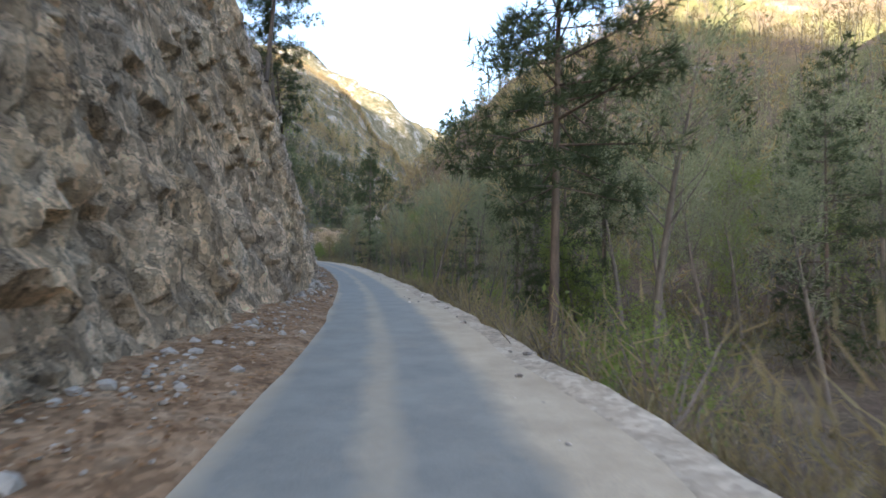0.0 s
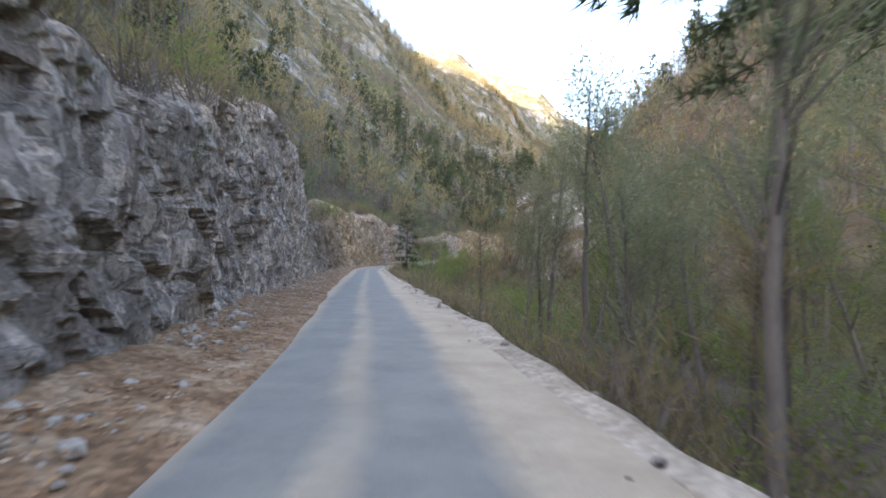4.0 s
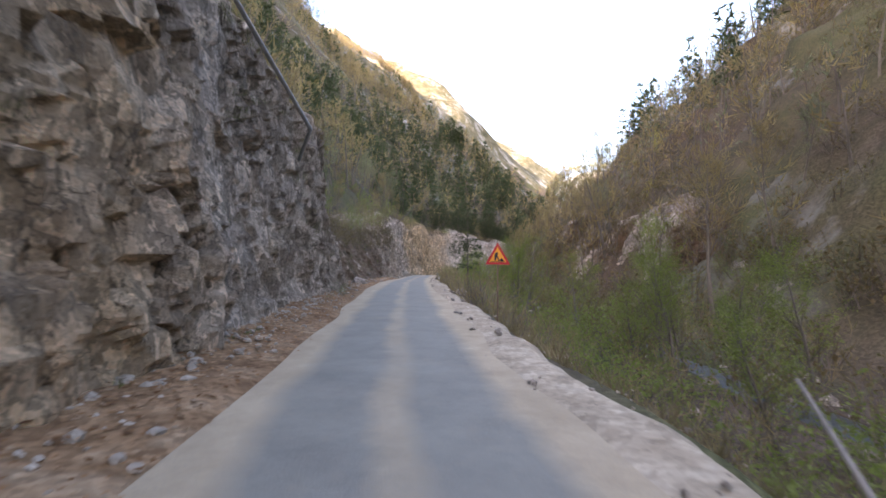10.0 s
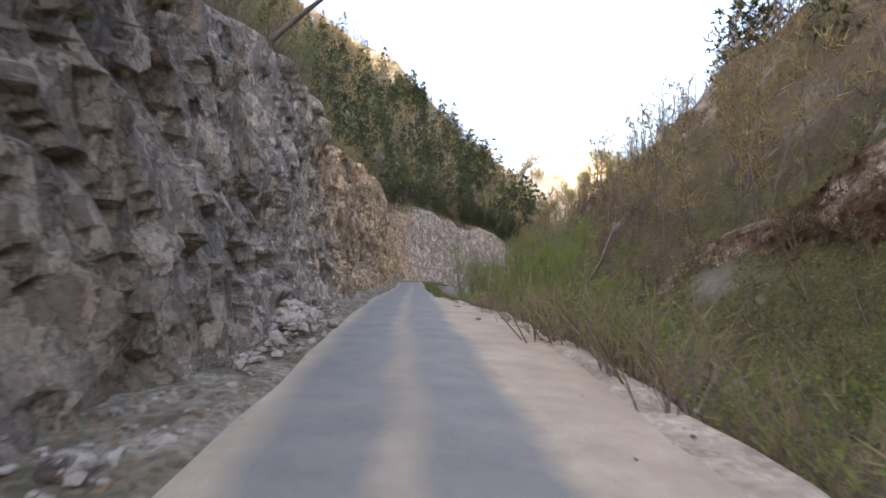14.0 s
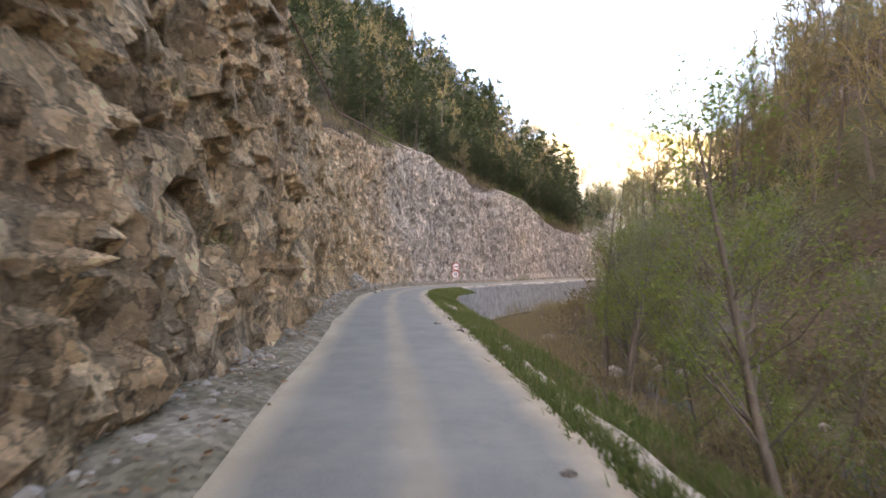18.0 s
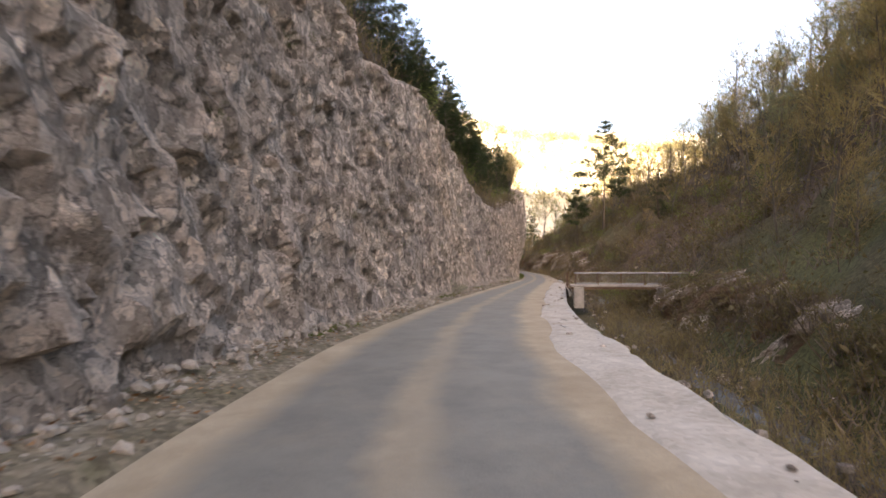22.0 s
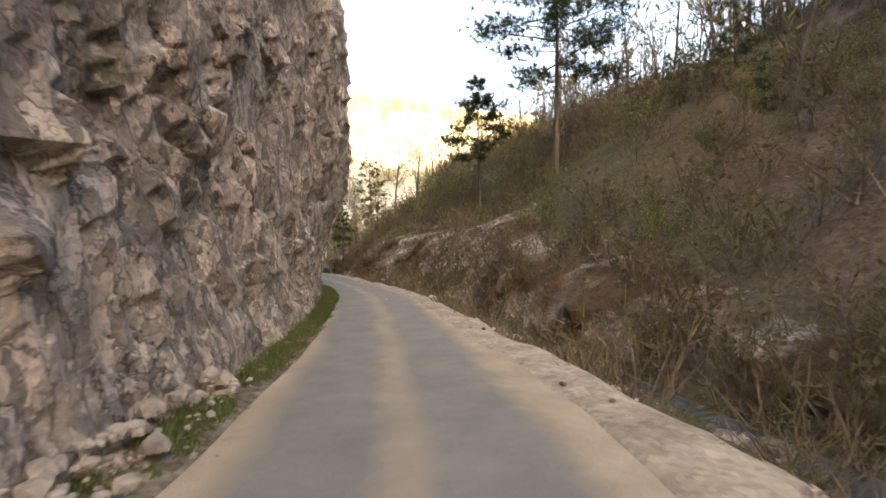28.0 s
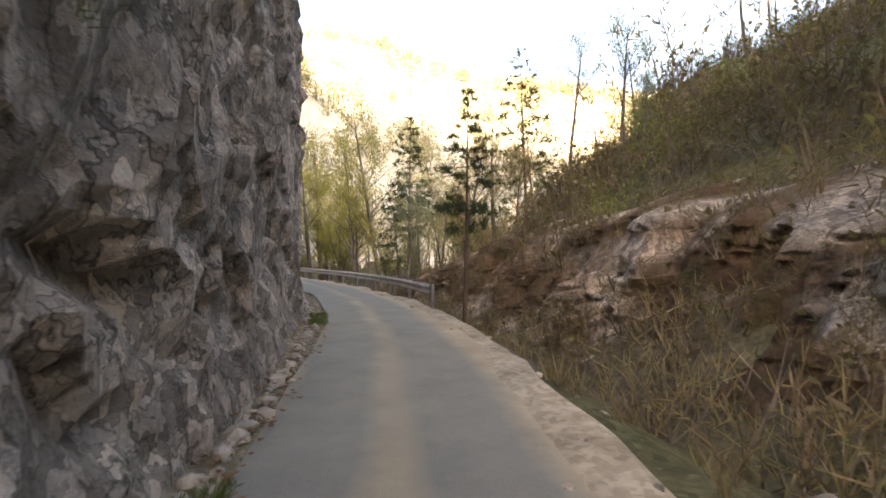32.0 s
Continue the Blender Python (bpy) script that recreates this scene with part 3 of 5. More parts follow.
def box(size, at_=(0, 0, 0), bevel=0.01):
    bm = bmesh.new()
    bmesh.ops.create_cube(bm, size=1, matrix=Matrix.Translation(at_) @ Matrix.Diagonal((*size, 1)))
    if bevel:
        bmesh.ops.bevel(bm, geom=bm.edges[:], offset=bevel, segments=1, affect="EDGES")
    return bm


def rod(a, b, r, sides=10, r2=None):
    bm = bmesh.new()
    a, b = Vector(a), Vector(b)
    d = b - a
    bmesh.ops.create_cone(bm, cap_ends=True, segments=sides, radius1=r, radius2=r if r2 is None else r2, depth=d.length,
                          matrix=Matrix.Translation((a + b) / 2) @ d.to_track_quat("Z", "Y").to_matrix().to_4x4())
    return bm


# ---- ground: one sheet, fine along the valley, coarse to the horizon ----
def build_ground():
    xs, ys = np.arange(-125, 62, 1.25), np.arange(-45, 440, 1.25)
    gx, gy = np.meshgrid(xs, ys)
    p = np.stack([gx.ravel(), gy.ravel()], -1)
    v1 = np.c_[p, height(p)]
    f1 = grid_faces(len(ys), len(xs))
    xs2, ys2 = np.arange(-1500, 1501, 14.0), np.arange(-1100, 1901, 14.0)
    gx, gy = np.meshgrid(xs2, ys2)
    p = np.stack([gx.ravel(), gy.ravel()], -1)
    z = height(p)
    inside = (gx > -106) & (gx < 43) & (gy > -26) & (gy < 420)
    v2 = np.c_[p, np.where(inside.ravel(), z - 6.0, z - 1.2)]
    cell = inside[:-1, :-1] & inside[1:, :-1] & inside[:-1, 1:] & inside[1:, 1:]
    f2 = grid_faces(len(ys2), len(xs2), ~cell) + len(v1)
    me = mesh_of("ground", np.vstack([v1, v2]), np.vstack([f1, f2]), [GROUND, MOUNTAIN, FAR_RIDGE], smooth_faces=True)
    s, u, _ = nearest(np.vstack([v1, v2])[np.vstack([f1, f2])[:, 0], :2])
    me.polygons.foreach_set("material_index", np.where((s > 456) & (u > -45), 1, np.where((s > 150) & (u < -75 - 40 * np.sin(s * 0.05)), 2, 0)).astype(np.int32))
    tagged(new("ground", me), "steep wooded valley ground of brown leaf litter and grey outcrops", "ground", kind="structure")


build_ground()


# ---- road: asphalt shelf, litter verge to the left, gravel edge to the right ----
def strip(name, s, us, hs, material, label, category, lat=None):
    """A band along the road: us and hs give, for each distance, the row of sides and heights."""
    rows = np.stack([at(s, us[k], hs[k]) for k in range(len(us))], 1)
    me = mesh_of(name, rows.reshape(-1, 3), grid_faces(len(s), len(us))[:, ::-1], material, smooth_faces=True)
    if lat is not None:
        a = me.attributes.new("lat", "FLOAT", "POINT")
        a.data.foreach_set("value", ((np.stack(us, 1) - lat[0][:, None]) / lat[1][:, None]).astype(np.float32).ravel())
    return tagged(new(name, me), label, category, kind="structure")


RS = np.arange(-39, 470, 0.4)
LEFT_LIP = np.maximum(RIM(RS), FOOT(RS) + 0.4) + 0.12 * layers(RS, RS * 0 + 3, 6.0, 3, 21.0)
RIGHT_LIP = np.minimum(EDGE(RS) - 0.25, 1.75 + smooth(208, 216, RS) * (1 - smooth(222, 232, RS)) * 1.6 + smooth(288, 300, RS) * (1 - smooth(344, 356, RS)) * 0.1) + 0.16 * layers(RS, RS * 0 + 8, 4.0, 3, 31.0)
US = [LEFT_LIP + (RIGHT_LIP - LEFT_LIP) * k / 14 for k in range(15)]
HS = [0.035 * (1 - ((u + 0.1) / 2.2) ** 2) + 0.012 * layers(RS, u * 2, 2.5, 2, 5.0) for u in US]
strip("road", RS, US, HS, ASPHALT, "narrow worn grey asphalt road with pale dusty edges", "road", lat=(TRACKS(RS), HALF(RS)))

VL = [LEFT_LIP + 0.02 + (FOOT(RS) - 1.2 - LEFT_LIP) * k / 10 for k in range(11)]
VH = [np.where(k == 0, -0.03, 0.02 + (0.34 + 0.2 * (RS < 120)) * (k / 10) ** 1.5) + 0.05 * (k > 0) * layers(RS, u, 1.1, 3, 41.0) for k, u in enumerate(VL)]
cut = int(np.searchsorted(RS, 206))
strip("verge_left", RS[:cut + 1], [u[:cut + 1] for u in VL], [h[:cut + 1] for h in VH], LITTER, "verge of brown fallen leaves, soil and stones under the rock", "verge")
strip("verge_left_stony", RS[cut:], [u[cut:] for u in VL], [h[cut:] for h in VH], STONY, "stony verge with thin grass under the rock", "verge")
VR = [RIGHT_LIP - 0.02 + (EDGE(RS) + 0.8 - 0.64 * WALLED(RS) - RIGHT_LIP) * k / 8 + (0.12 * layers(RS, RS * 0 + k, 1.7, 2, 51.0) if k else 0) for k in range(9)]
VRH = [(-0.03 if k == 0 else 0.0) + 0.05 * (k > 0) * layers(RS, u, 1.3, 3, 61.0) - 0.10 * max(k - 4, 0) ** 1.9 * (1 - WALLED(RS)) for k, u in enumerate(VR)]
c1, c2 = int(np.searchsorted(RS, 289)), int(np.searchsorted(RS, 340))
for a, b, name, mat, words in ((0, c1 + 1, "verge_right", GRAVEL, "broken pale gravel and dust edge above the river bank"),
                               (c1, c2 + 1, "gravel_shoulder", WHITE_GRAVEL, "wide pale gravel shoulder above the retaining wall"),
                               (c2, len(RS), "verge_right_far", GRAVEL, "stony gravel edge under the wooded slope")):
    strip(name, RS[a:b], [u[a:b] for u in VR], [h[a:b] for h in VRH], mat, words, "verge")


# ---- rock faces ----
def build_rock(name, s0, s1, rows, step, foot_of, tall_of, lean_of, side, base, seed, label, relief, litter=None):
    """A broken rock face along the valley; side is -1 to the road's left and 1 to its right."""
    s = np.arange(s0, s1, step)
    k = np.linspace(0, 1, rows)[None, :]
    tall, foot, lean, low = tall_of(s)[:, None], foot_of(s)[:, None], lean_of(s)[:, None], base(s)[:, None]
    crest = tall * (1 + (0.10 if side < 0 else 0.34) * layers(s, s * 0, 7.0, 3, 71.0 + seed)[:, None])
    body = np.minimum(k / 0.9, 1.0)
    over = np.maximum(k - 0.9, 0) / 0.1
    h = -0.5 + body * (crest + 0.5) + over * 1.5
    ss = np.broadcast_to(s[:, None], h.shape)
    # ledges and blocks at five sizes
    wx, wy = ss + 0.5 * layers(ss, h, 2.2, 3, 131.0 + seed), h + 0.5 * layers(ss, h, 2.2, 3, 151.0 + seed)
    d = 0.50 * layers(ss, h * 0.8, 9.0, 2, 81.0 + seed)
    d = d + 0.26 * facets(wx + 0.22 * wy, wy * 0.42 - 0.1 * wx, 2.3, 11.0 + seed, 0.9, 0.35)
    d = d + 0.22 * facets(wx - 0.28 * wy, wy * 0.46 + 0.16 * wx, 1.05, 23.0 + seed, 1.0, 0.45)
    d = d * relief(s)[:, None] ** 1.5
    d = d + (0.15 * facets(wx + 0.35 * wy, wy * 0.65 - 0.25 * wx, 0.5, 37.0 + seed, 1.1) + 0.10 * layers(ss, h * 0.6, 0.55, 2, 91.0 + seed)) * relief(s)[:, None] ** 0.4
    calm = smooth(-0.4, 1.0, h)
    out = 0.28 + (d - 0.35) * (0.35 + 0.65 * calm) * 0.85 - lean * np.where(lean > 0, np.maximum(h, 0), np.clip(h, 0, 5.5) * np.clip(h / 3.0, 0, 1))
    out = out - over ** 1.3 * 3.6
    v = at(ss, foot - side * out, low + h).reshape(-1, 3)
    f = grid_faces(len(s), rows)
    me = mesh_of(name, v, f if side < 0 else f[:, ::-1], ROCK)
    a = me.attributes.new("ochre", "FLOAT", "POINT")
    a.data.foreach_set("value", np.repeat(OCHRE(s) if side < 0 else s * 0 - 0.75, rows).astype(np.float32))
    a = me.attributes.new("soil", "FLOAT", "POINT")
    a.data.foreach_set("value", litter(ss, h).ravel() if litter else np.repeat(SOIL(s), rows).astype(np.float32))
    tagged(new(name, me), label, "cliff", kind="structure")


SOIL = table([(-40, 0.0), (32, 0.1), (40, 0.35), (60, 0.3), (80, 0.1), (98, 0.15), (108, 0.6), (124, 0.7), (134, 0.15), (160, 0.1), (174, 0.35), (181, 0.5), (186, 0.85), (202, 0.9), (210, 0.4), (225, 0.0), (430, 0.0)])
# how much rust-coloured rock shows along the face
OCHRE = table([(-40, 1.3), (0, 1.4), (22, 1.2), (35, 0.5), (60, 0.5), (75, 0.2), (108, 0.3), (122, 0.9), (128, 1.5), (160, 1.2), (175, 0.0), (224, 0.15), (232, 1.4), (246, 1.7), (258, 1.5), (268, 1.4), (280, 1.5), (287, 1.5), (293, 0.7), (298, -0.2), (306, -0.6), (319, -0.6), (325, 0.35), (331, -0.6), (344, -0.6), (352, 0.0), (366, -0.1), (376, -0.5), (430, -0.7)])


def level(s):
    return s * 0


build_rock("rock_face", -38, 430, 84, 0.13, FOOT, TALL, LEAN, -1, level, 0.0, "tall broken limestone rock face, grey with ochre patches", table([(0, 0.9), (25, 0.85), (35, 0.7), (130, 0.75), (145, 0.9), (165, 0.85), (184, 0.75), (190, 0.7), (203, 0.7), (212, 0.85), (225, 1.0), (240, 1.15), (280, 0.9), (318, 0.72), (335, 0.52), (395, 0.5)]))
# grey outcrops across the river: foot, height
ACROSS = table([(105, 0.3), (111, 7), (116, 12), (138, 11.5), (160, 11), (168, 5), (176, 2.5), (186, 5), (196, 8.0), (206, 9.0), (222, 8.5), (234, 5), (244, 0.3)])
ACROSS_END = table([(350, 0.2), (360, 0.8), (367, 1.7), (373, 3.2), (384, 3.7), (391, 3.0), (396, 1.8), (402, 0.3)])
ACROSS_BRIDGE = table([(296, 0.3), (304, 1.2), (316, 2.2), (328, 1.9), (340, 1.3), (348, 0.3)])


def mossy(amount, size, seed):
    """Moss and leaf litter that leave ragged windows of bare rock."""
    return lambda s, h: np.clip(amount(s) + 1.5 * layers(s, h * 1.4, size, 4, seed), 0.05, 1.0)



back_lean = table([(105, 0.14), (140, 0.2), (165, 0.42)])
build_rock("rock_outcrop_across", 105, 244, 46, 0.26, lambda s: RISE(s) + 2.2, ACROSS, back_lean, 1, lambda s: DROP(s) + 0.6, 200.0, "grey weathered rock outcrop at the foot of the far slope", lambda s: s * 0 + 1.1, mossy(lambda s: s * 0 + 0.30, 4.0, 15.0))
build_rock("rock_outcrop_end", 350, 402, 40, 0.2, lambda s: RISE(s) + 0.35, ACROSS_END, lambda s: s * 0 + 0.62, 1, lambda s: DROP(s) * 0.6, 300.0, "low grey rock outcrop on the slope beside the road", lambda s: s * 0 + 1.25, mossy(table([(366, 0.85), (373, 0.35), (384, 0.35), (392, 0.75)]), 2.2, 33.0))
build_rock("rock_outcrop_bridge", 296, 348, 34, 0.24, lambda s: RISE(s) + 1.0, ACROSS_BRIDGE, lambda s: s * 0 + 0.62, 1, lambda s: DROP(s) + 0.4, 400.0, "weathered grey rock ledges low on the slope across the river", lambda s: s * 0 + 1.25, mossy(lambda s: s * 0 + 0.84, 1.6, 43.0))

# ---- growing things ----
class Sticks:
    """Collects tapered rods and flat slivers as triangles."""

    def __init__(self):
        self.v, self.f, self.n = [], [], 0

    def add(self, v, f):
        self.v.append(np.asarray(v, float))
        self.f.append(np.asarray(f, int) + self.n)
        self.n += len(v)

    def rod(self, a, b, ra, rb, sides=5):
        a, b = np.asarray(a, float), np.asarray(b, float)
        d = b - a
        d = d / (np.linalg.norm(d) + 1e-9)
        x = np.cross(d, (0.31, 0.77, 0.55))
        x /= np.linalg.norm(x) + 1e-9
        y = np.cross(d, x)
        t = np.arange(sides) * 2 * np.pi / sides
        ring = np.cos(t)[:, None] * x + np.sin(t)[:, None] * y
        i = np.arange(sides)
        j = (i + 1) % sides
        self.add(np.vstack([a + ring * ra, b + ring * rb]), np.vstack([np.c_[i, j, j + sides], np.c_[i, j + sides, i + sides]]))

    def blades(self, at_, way, length, width, rng):
        """Thin triangles that start at the places at_ and point along way."""
        at_, way = np.asarray(at_, float), np.asarray(way, float)
        n = len(at_)
        way = way / (np.linalg.norm(way, axis=1)[:, None] + 1e-9)
        side = np.cross(way, rng.normal(size=(n, 3)))
        side /= np.linalg.norm(side, axis=1)[:, None] + 1e-9
        length, width = np.broadcast_to(length, n)[:, None], np.broadcast_to(width, n)[:, None]
        v = np.stack([at_ - side * width / 2, at_ + side * width / 2, at_ + way * length], 1).reshape(-1, 3)
        self.add(v, np.arange(3 * n).reshape(n, 3))

    def leaves(self, at_, size, rng):
        """Small bent leaves, two triangles each."""
        n = len(at_)
        a = rng.normal(size=(n, 3))
        a /= np.linalg.norm(a, axis=1)[:, None]
        b = np.cross(a, rng.normal(size=(n, 3)))
        b /= np.linalg.norm(b, axis=1)[:, None] + 1e-9
        size = np.broadcast_to(size, n)[:, None]
        v = np.stack([at_ - a * size, at_ - b * size * 0.6, at_ + a * size, at_ + b * size * 0.6 + np.cross(a, b) * size * 0.35], 1).reshape(-1, 3)
        i = np.arange(n)[:, None] * 4
        self.add(v, np.vstack([i + [0, 1, 2], i + [0, 2, 3]]))

    def done(self):
        if not self.v:
            return np.zeros((0, 3)), np.zeros((0, 3), int)
        return np.vstack(self.v), np.vstack(self.f)


def bare_tree(rng, tall, limbs, twigs, leaf, fine, crown_from=0.35, lean=0.06, cheap=False, leaf_size=1.0):
    """A leafless or budding tree: wood, and a crown of twigs and leaves, each as verts and triangles."""
    wood, crown = Sticks(), Sticks()
    steps = 3 if cheap else 6
    axis = [np.zeros(3)]
    drift = rng.normal(size=2) * lean
    for k in range(steps):
        drift = drift + rng.normal(size=2) * 0.05
        axis.append(axis[-1] + np.array([drift[0], drift[1], 1.0]) * tall * 0.95 / steps)
    r0 = 0.011 * tall + 0.03
    for k in range(steps):
        wood.rod(axis[k], axis[k + 1], r0 * (1 - k / steps) ** 0.8 + 0.012, r0 * (1 - (k + 1) / steps) ** 0.8 + 0.010, 3 if cheap else 6)
    axis = np.array(axis)
    tips, ways = [], []
    for _ in range(limbs):
        f = crown_from + (1 - crown_from) * rng.random() ** 0.9
        base = np.array([np.interp(f * steps, np.arange(steps + 1), axis[:, c]) for c in range(3)])
        turn = rng.random() * 6.283
        reach = tall * (0.10 + 0.24 * (1 - f) + 0.06 * rng.random())
        way = np.array([math.cos(turn), math.sin(turn), 0.55 + 0.9 * rng.random()])
        way /= np.linalg.norm(way)
        mid = base + way * reach * 0.55
        way2 = way + np.array([0, 0, 0.35]) + rng.normal(size=3) * 0.2
        way2 /= np.linalg.norm(way2)
        end = mid + way2 * reach * 0.55
        r = r0 * 0.34 * (1.15 - f)
        if cheap:
            wood.blades([base], [end - base], np.linalg.norm(end - base), 2.2 * r, rng)
        else:
            wood.rod(base, mid, r, r * 0.6, 4)
            wood.rod(mid, end, r * 0.6, 0.006, 3)
        for p, w in ((mid, way), (end, way2), ((mid + end) / 2, way2), ((base + mid) / 2, way)):
            tips.append(p)
            ways.append(w)
    tips, ways = np.array(tips), np.array(ways)
    pick = rng.integers(0, len(tips), twigs)
    start = tips[pick] + rng.normal(size=(twigs, 3)) * tall * 0.018
    way = ways[pick] + rng.normal(size=(twigs, 3)) * 0.6 + np.array([0, 0, 0.25])
    long = tall * (0.05 + 0.09 * rng.random(twigs))
    crown.blades(start, way, long, fine, rng)
    way /= np.linalg.norm(way, axis=1)[:, None]
    if leaf:
        q = rng.integers(0, twigs, leaf)
        at_ = start[q] + way[q] * (long[q] * rng.random(leaf))[:, None] + rng.normal(size=(leaf, 3)) * tall * 0.012
        crown.leaves(at_, leaf_size * (0.05 + 0.0045 * tall * (0.6 + 0.8 * rng.random(leaf))), rng)
    return wood.done(), crown.done()


def pine_tree(rng, tall, whorls, tufts, blade, spread=0.2, bare=0.25, droop=0.1, cheap=False):
    """A pine: a straight trunk, whorls of limbs and tufts of needles towards their ends."""
    wood, crown = Sticks(), Sticks()
    steps = 2 if cheap else 7
    bend = rng.normal(size=2) * 0.015
    top = np.array([bend[0] * tall, bend[1] * tall, tall])
    r0 = 0.008 * tall + 0.025
    for k in range(steps):
        a, b = k / steps, (k + 1) / steps
        wood.rod(top * a, top * b, r0 * (1 - a) + 0.012, r0 * (1 - b) + 0.010, 3 if cheap else 7)
    for k in range(whorls):
        f = bare + (1 - bare) * (k + 0.5 * rng.random()) / whorls
        n = rng.integers(3, 6)
        first = rng.random() * 6.283
        for i in range(n):
            if rng.random() < 0.12:
                continue
            turn = first + i * 6.283 / n + rng.normal() * 0.25
            shape = min(1.0, (1 - f) * 1.9 + 0.10) * (0.75 + 0.25 * min(1, (f - bare) * 6 + 0.3))
            reach = tall * spread * shape * (0.65 + 0.5 * rng.random())
            way = np.array([math.cos(turn), math.sin(turn), (f - 0.55) * 0.9 - droop + 0.12 * rng.normal()])
            way /= np.linalg.norm(way)
            base = top * f
            end = base + way * reach + np.array([0, 0, 0.10 * reach])
            if not cheap:
                wood.rod(base, end, 0.05 * r0 + 0.012 * reach, 0.005, 3)
            m = max(2, int(tufts * shape))
            along = 0.25 + 0.75 * rng.random(m) ** 0.7
            at_ = base + (end - base) * along[:, None] + rng.normal(size=(m, 3)) * reach * np.array([0.11, 0.11, 0.06])
            each = 3 if cheap else 13
            p = np.repeat(at_, each, 0)
            w = np.tile(way, (m * each, 1)) * 0.5 + rng.normal(size=(m * each, 3)) * 0.75 + np.array([0, 0, 0.30])
            crown.blades(p, w, blade * (0.7 + 0.6 * rng.random(m * each)), blade * (0.34 if cheap else 0.10), rng)
    p = np.repeat(top[None] * 0.97, 16, 0)
    crown.blades(p, rng.normal(size=(16, 3)) + np.array([0, 0, 1.0]), blade, blade * 0.20, rng)
    return wood.done(), crown.done()


def bush(rng, tall, stems, leaf, fine, size):
    """Many stems from one foot, with twigs and leaves."""
    wood, crown = Sticks(), Sticks()
    turn = rng.random(stems) * 6.283
    out = 0.2 + 0.75 * rng.random(stems)
    way = np.c_[np.cos(turn) * out, np.sin(turn) * out, np.ones(stems)]
    way /= np.linalg.norm(way, axis=1)[:, None]
    long = tall * (0.6 + 0.45 * rng.random(stems))
    foot = np.c_[rng.normal(size=(stems, 2)) * 0.12 * tall, np.full(stems, -0.1)]
    wood.blades(foot, way, long, fine * 1.7, rng)
    n = stems * 5
    q = rng.integers(0, stems, n)
    f = 0.25 + 0.75 * rng.random(n)
    start = foot[q] + way[q] * (long[q] * f)[:, None]
    w = way[q] + rng.normal(size=(n, 3)) * 0.55
    crown.blades(start, w, tall * (0.10 + 0.2 * rng.random(n)), fine, rng)
    if leaf:
        q2 = rng.integers(0, n, leaf)
        at_ = start[q2] + rng.normal(size=(leaf, 3)) * tall * 0.10
        crown.leaves(at_, size * (0.6 + 0.8 * rng.random(leaf)), rng)
    return wood.done(), crown.done()


def tree_thing(name, built, wood_mat, crown_mat, label, category, group):
    """A tree as a thing: an empty at its foot with trunk and crown under it."""
    root = tagged(new(name), label, category, group)
    for piece, (v, f), m in (("trunk", built[0], wood_mat), ("crown", built[1], crown_mat)):
        ob = new(piece, mesh_of(piece, v, f, m, smooth_faces=piece == "trunk"))
        ob.parent = root
    return root


def planted(p, turn, size=1.0, tip=0.0):
    return Matrix.Translation(Vector([float(c) for c in p])) @ Matrix.Rotation(float(turn), 4, "Z") @ Matrix.Rotation(float(tip), 4, "X") @ Matrix.Diagonal((size, size, size, 1))


def scatter(name, kinds, places, which, turns, sizes, material, label, category, lift=-0.1):
    """Many copies of the meshes kinds, joined into one object of stuff."""
    vs, fs, n = [], [], 0
    for k, (v, f) in enumerate(kinds):
        m = which == k
        if not m.any() or not len(v):
            continue
        p, t, z = places[m], turns[m], sizes[m]
        c, s = np.cos(t)[:, None], np.sin(t)[:, None]
        x = (v[None, :, 0] * c - v[None, :, 1] * s) * z[:, None] + p[:, :1]
        y = (v[None, :, 0] * s + v[None, :, 1] * c) * z[:, None] + p[:, 1:2]
        h = v[None, :, 2] * z[:, None] + p[:, 2:3] + lift
        vs.append(np.stack([x, y, h], -1).reshape(-1, 3).astype(np.float32))
        fs.append((f[None] + (np.arange(len(p)) * len(v))[:, None, None]).reshape(-1, 3) + n)
        n += len(v) * len(p)
    ob = new(name, mesh_of(name, np.vstack(vs), np.vstack(fs), material))
    return tagged(ob, label, category, kind="stuff")


rng = np.random.default_rng(7)

# templates, each a few metres off its twin in shape
BARE = [bare_tree(rng, 9 + 3 * k % 5, 30, 560, 0, 0.05) for k in range(3)]
BUDDING = [bare_tree(rng, 8 + 2 * k, 30, 560, 1100, 0.026, leaf_size=0.6) for k in range(3)]
GREEN = [bare_tree(rng, 6 + 2 * k, 30, 420, 3000, 0.022, 0.2, 0.12, leaf_size=0.55) for k in range(3)]
PINE = [pine_tree(rng, 13, 20, 15, 0.34, 0.20, 0.22), pine_tree(rng, 16, 21, 15, 0.36, 0.17, 0.35), pine_tree(rng, 11, 18, 15, 0.32, 0.23, 0.12)]
DENSE_PINE = [pine_tree(rng, 15, 19, 26, 0.36, 0.22, 0.34)]
OPEN_PINE = [pine_tree(rng, 17, 15, 24, 0.42, 0.195, 0.34), pine_tree(rng, 14, 12, 20, 0.38, 0.17, 0.42)]
FLAT_PINE = [pine_tree(rng, 15.3, 16, 52, 0.40, 0.27, 0.33, 0.0), pine_tree(rng, 8.2, 9, 44, 0.32, 0.30, 0.40, 0.0)]
FAR_BARE = [bare_tree(rng, 8 + k, 10, 66, 0, 0.18, 0.2, cheap=True) for k in range(4)]
FAR_GREEN = [bare_tree(rng, 6 + k, 9, 28, 46, 0.13, 0.15, cheap=True) for k in range(3)]
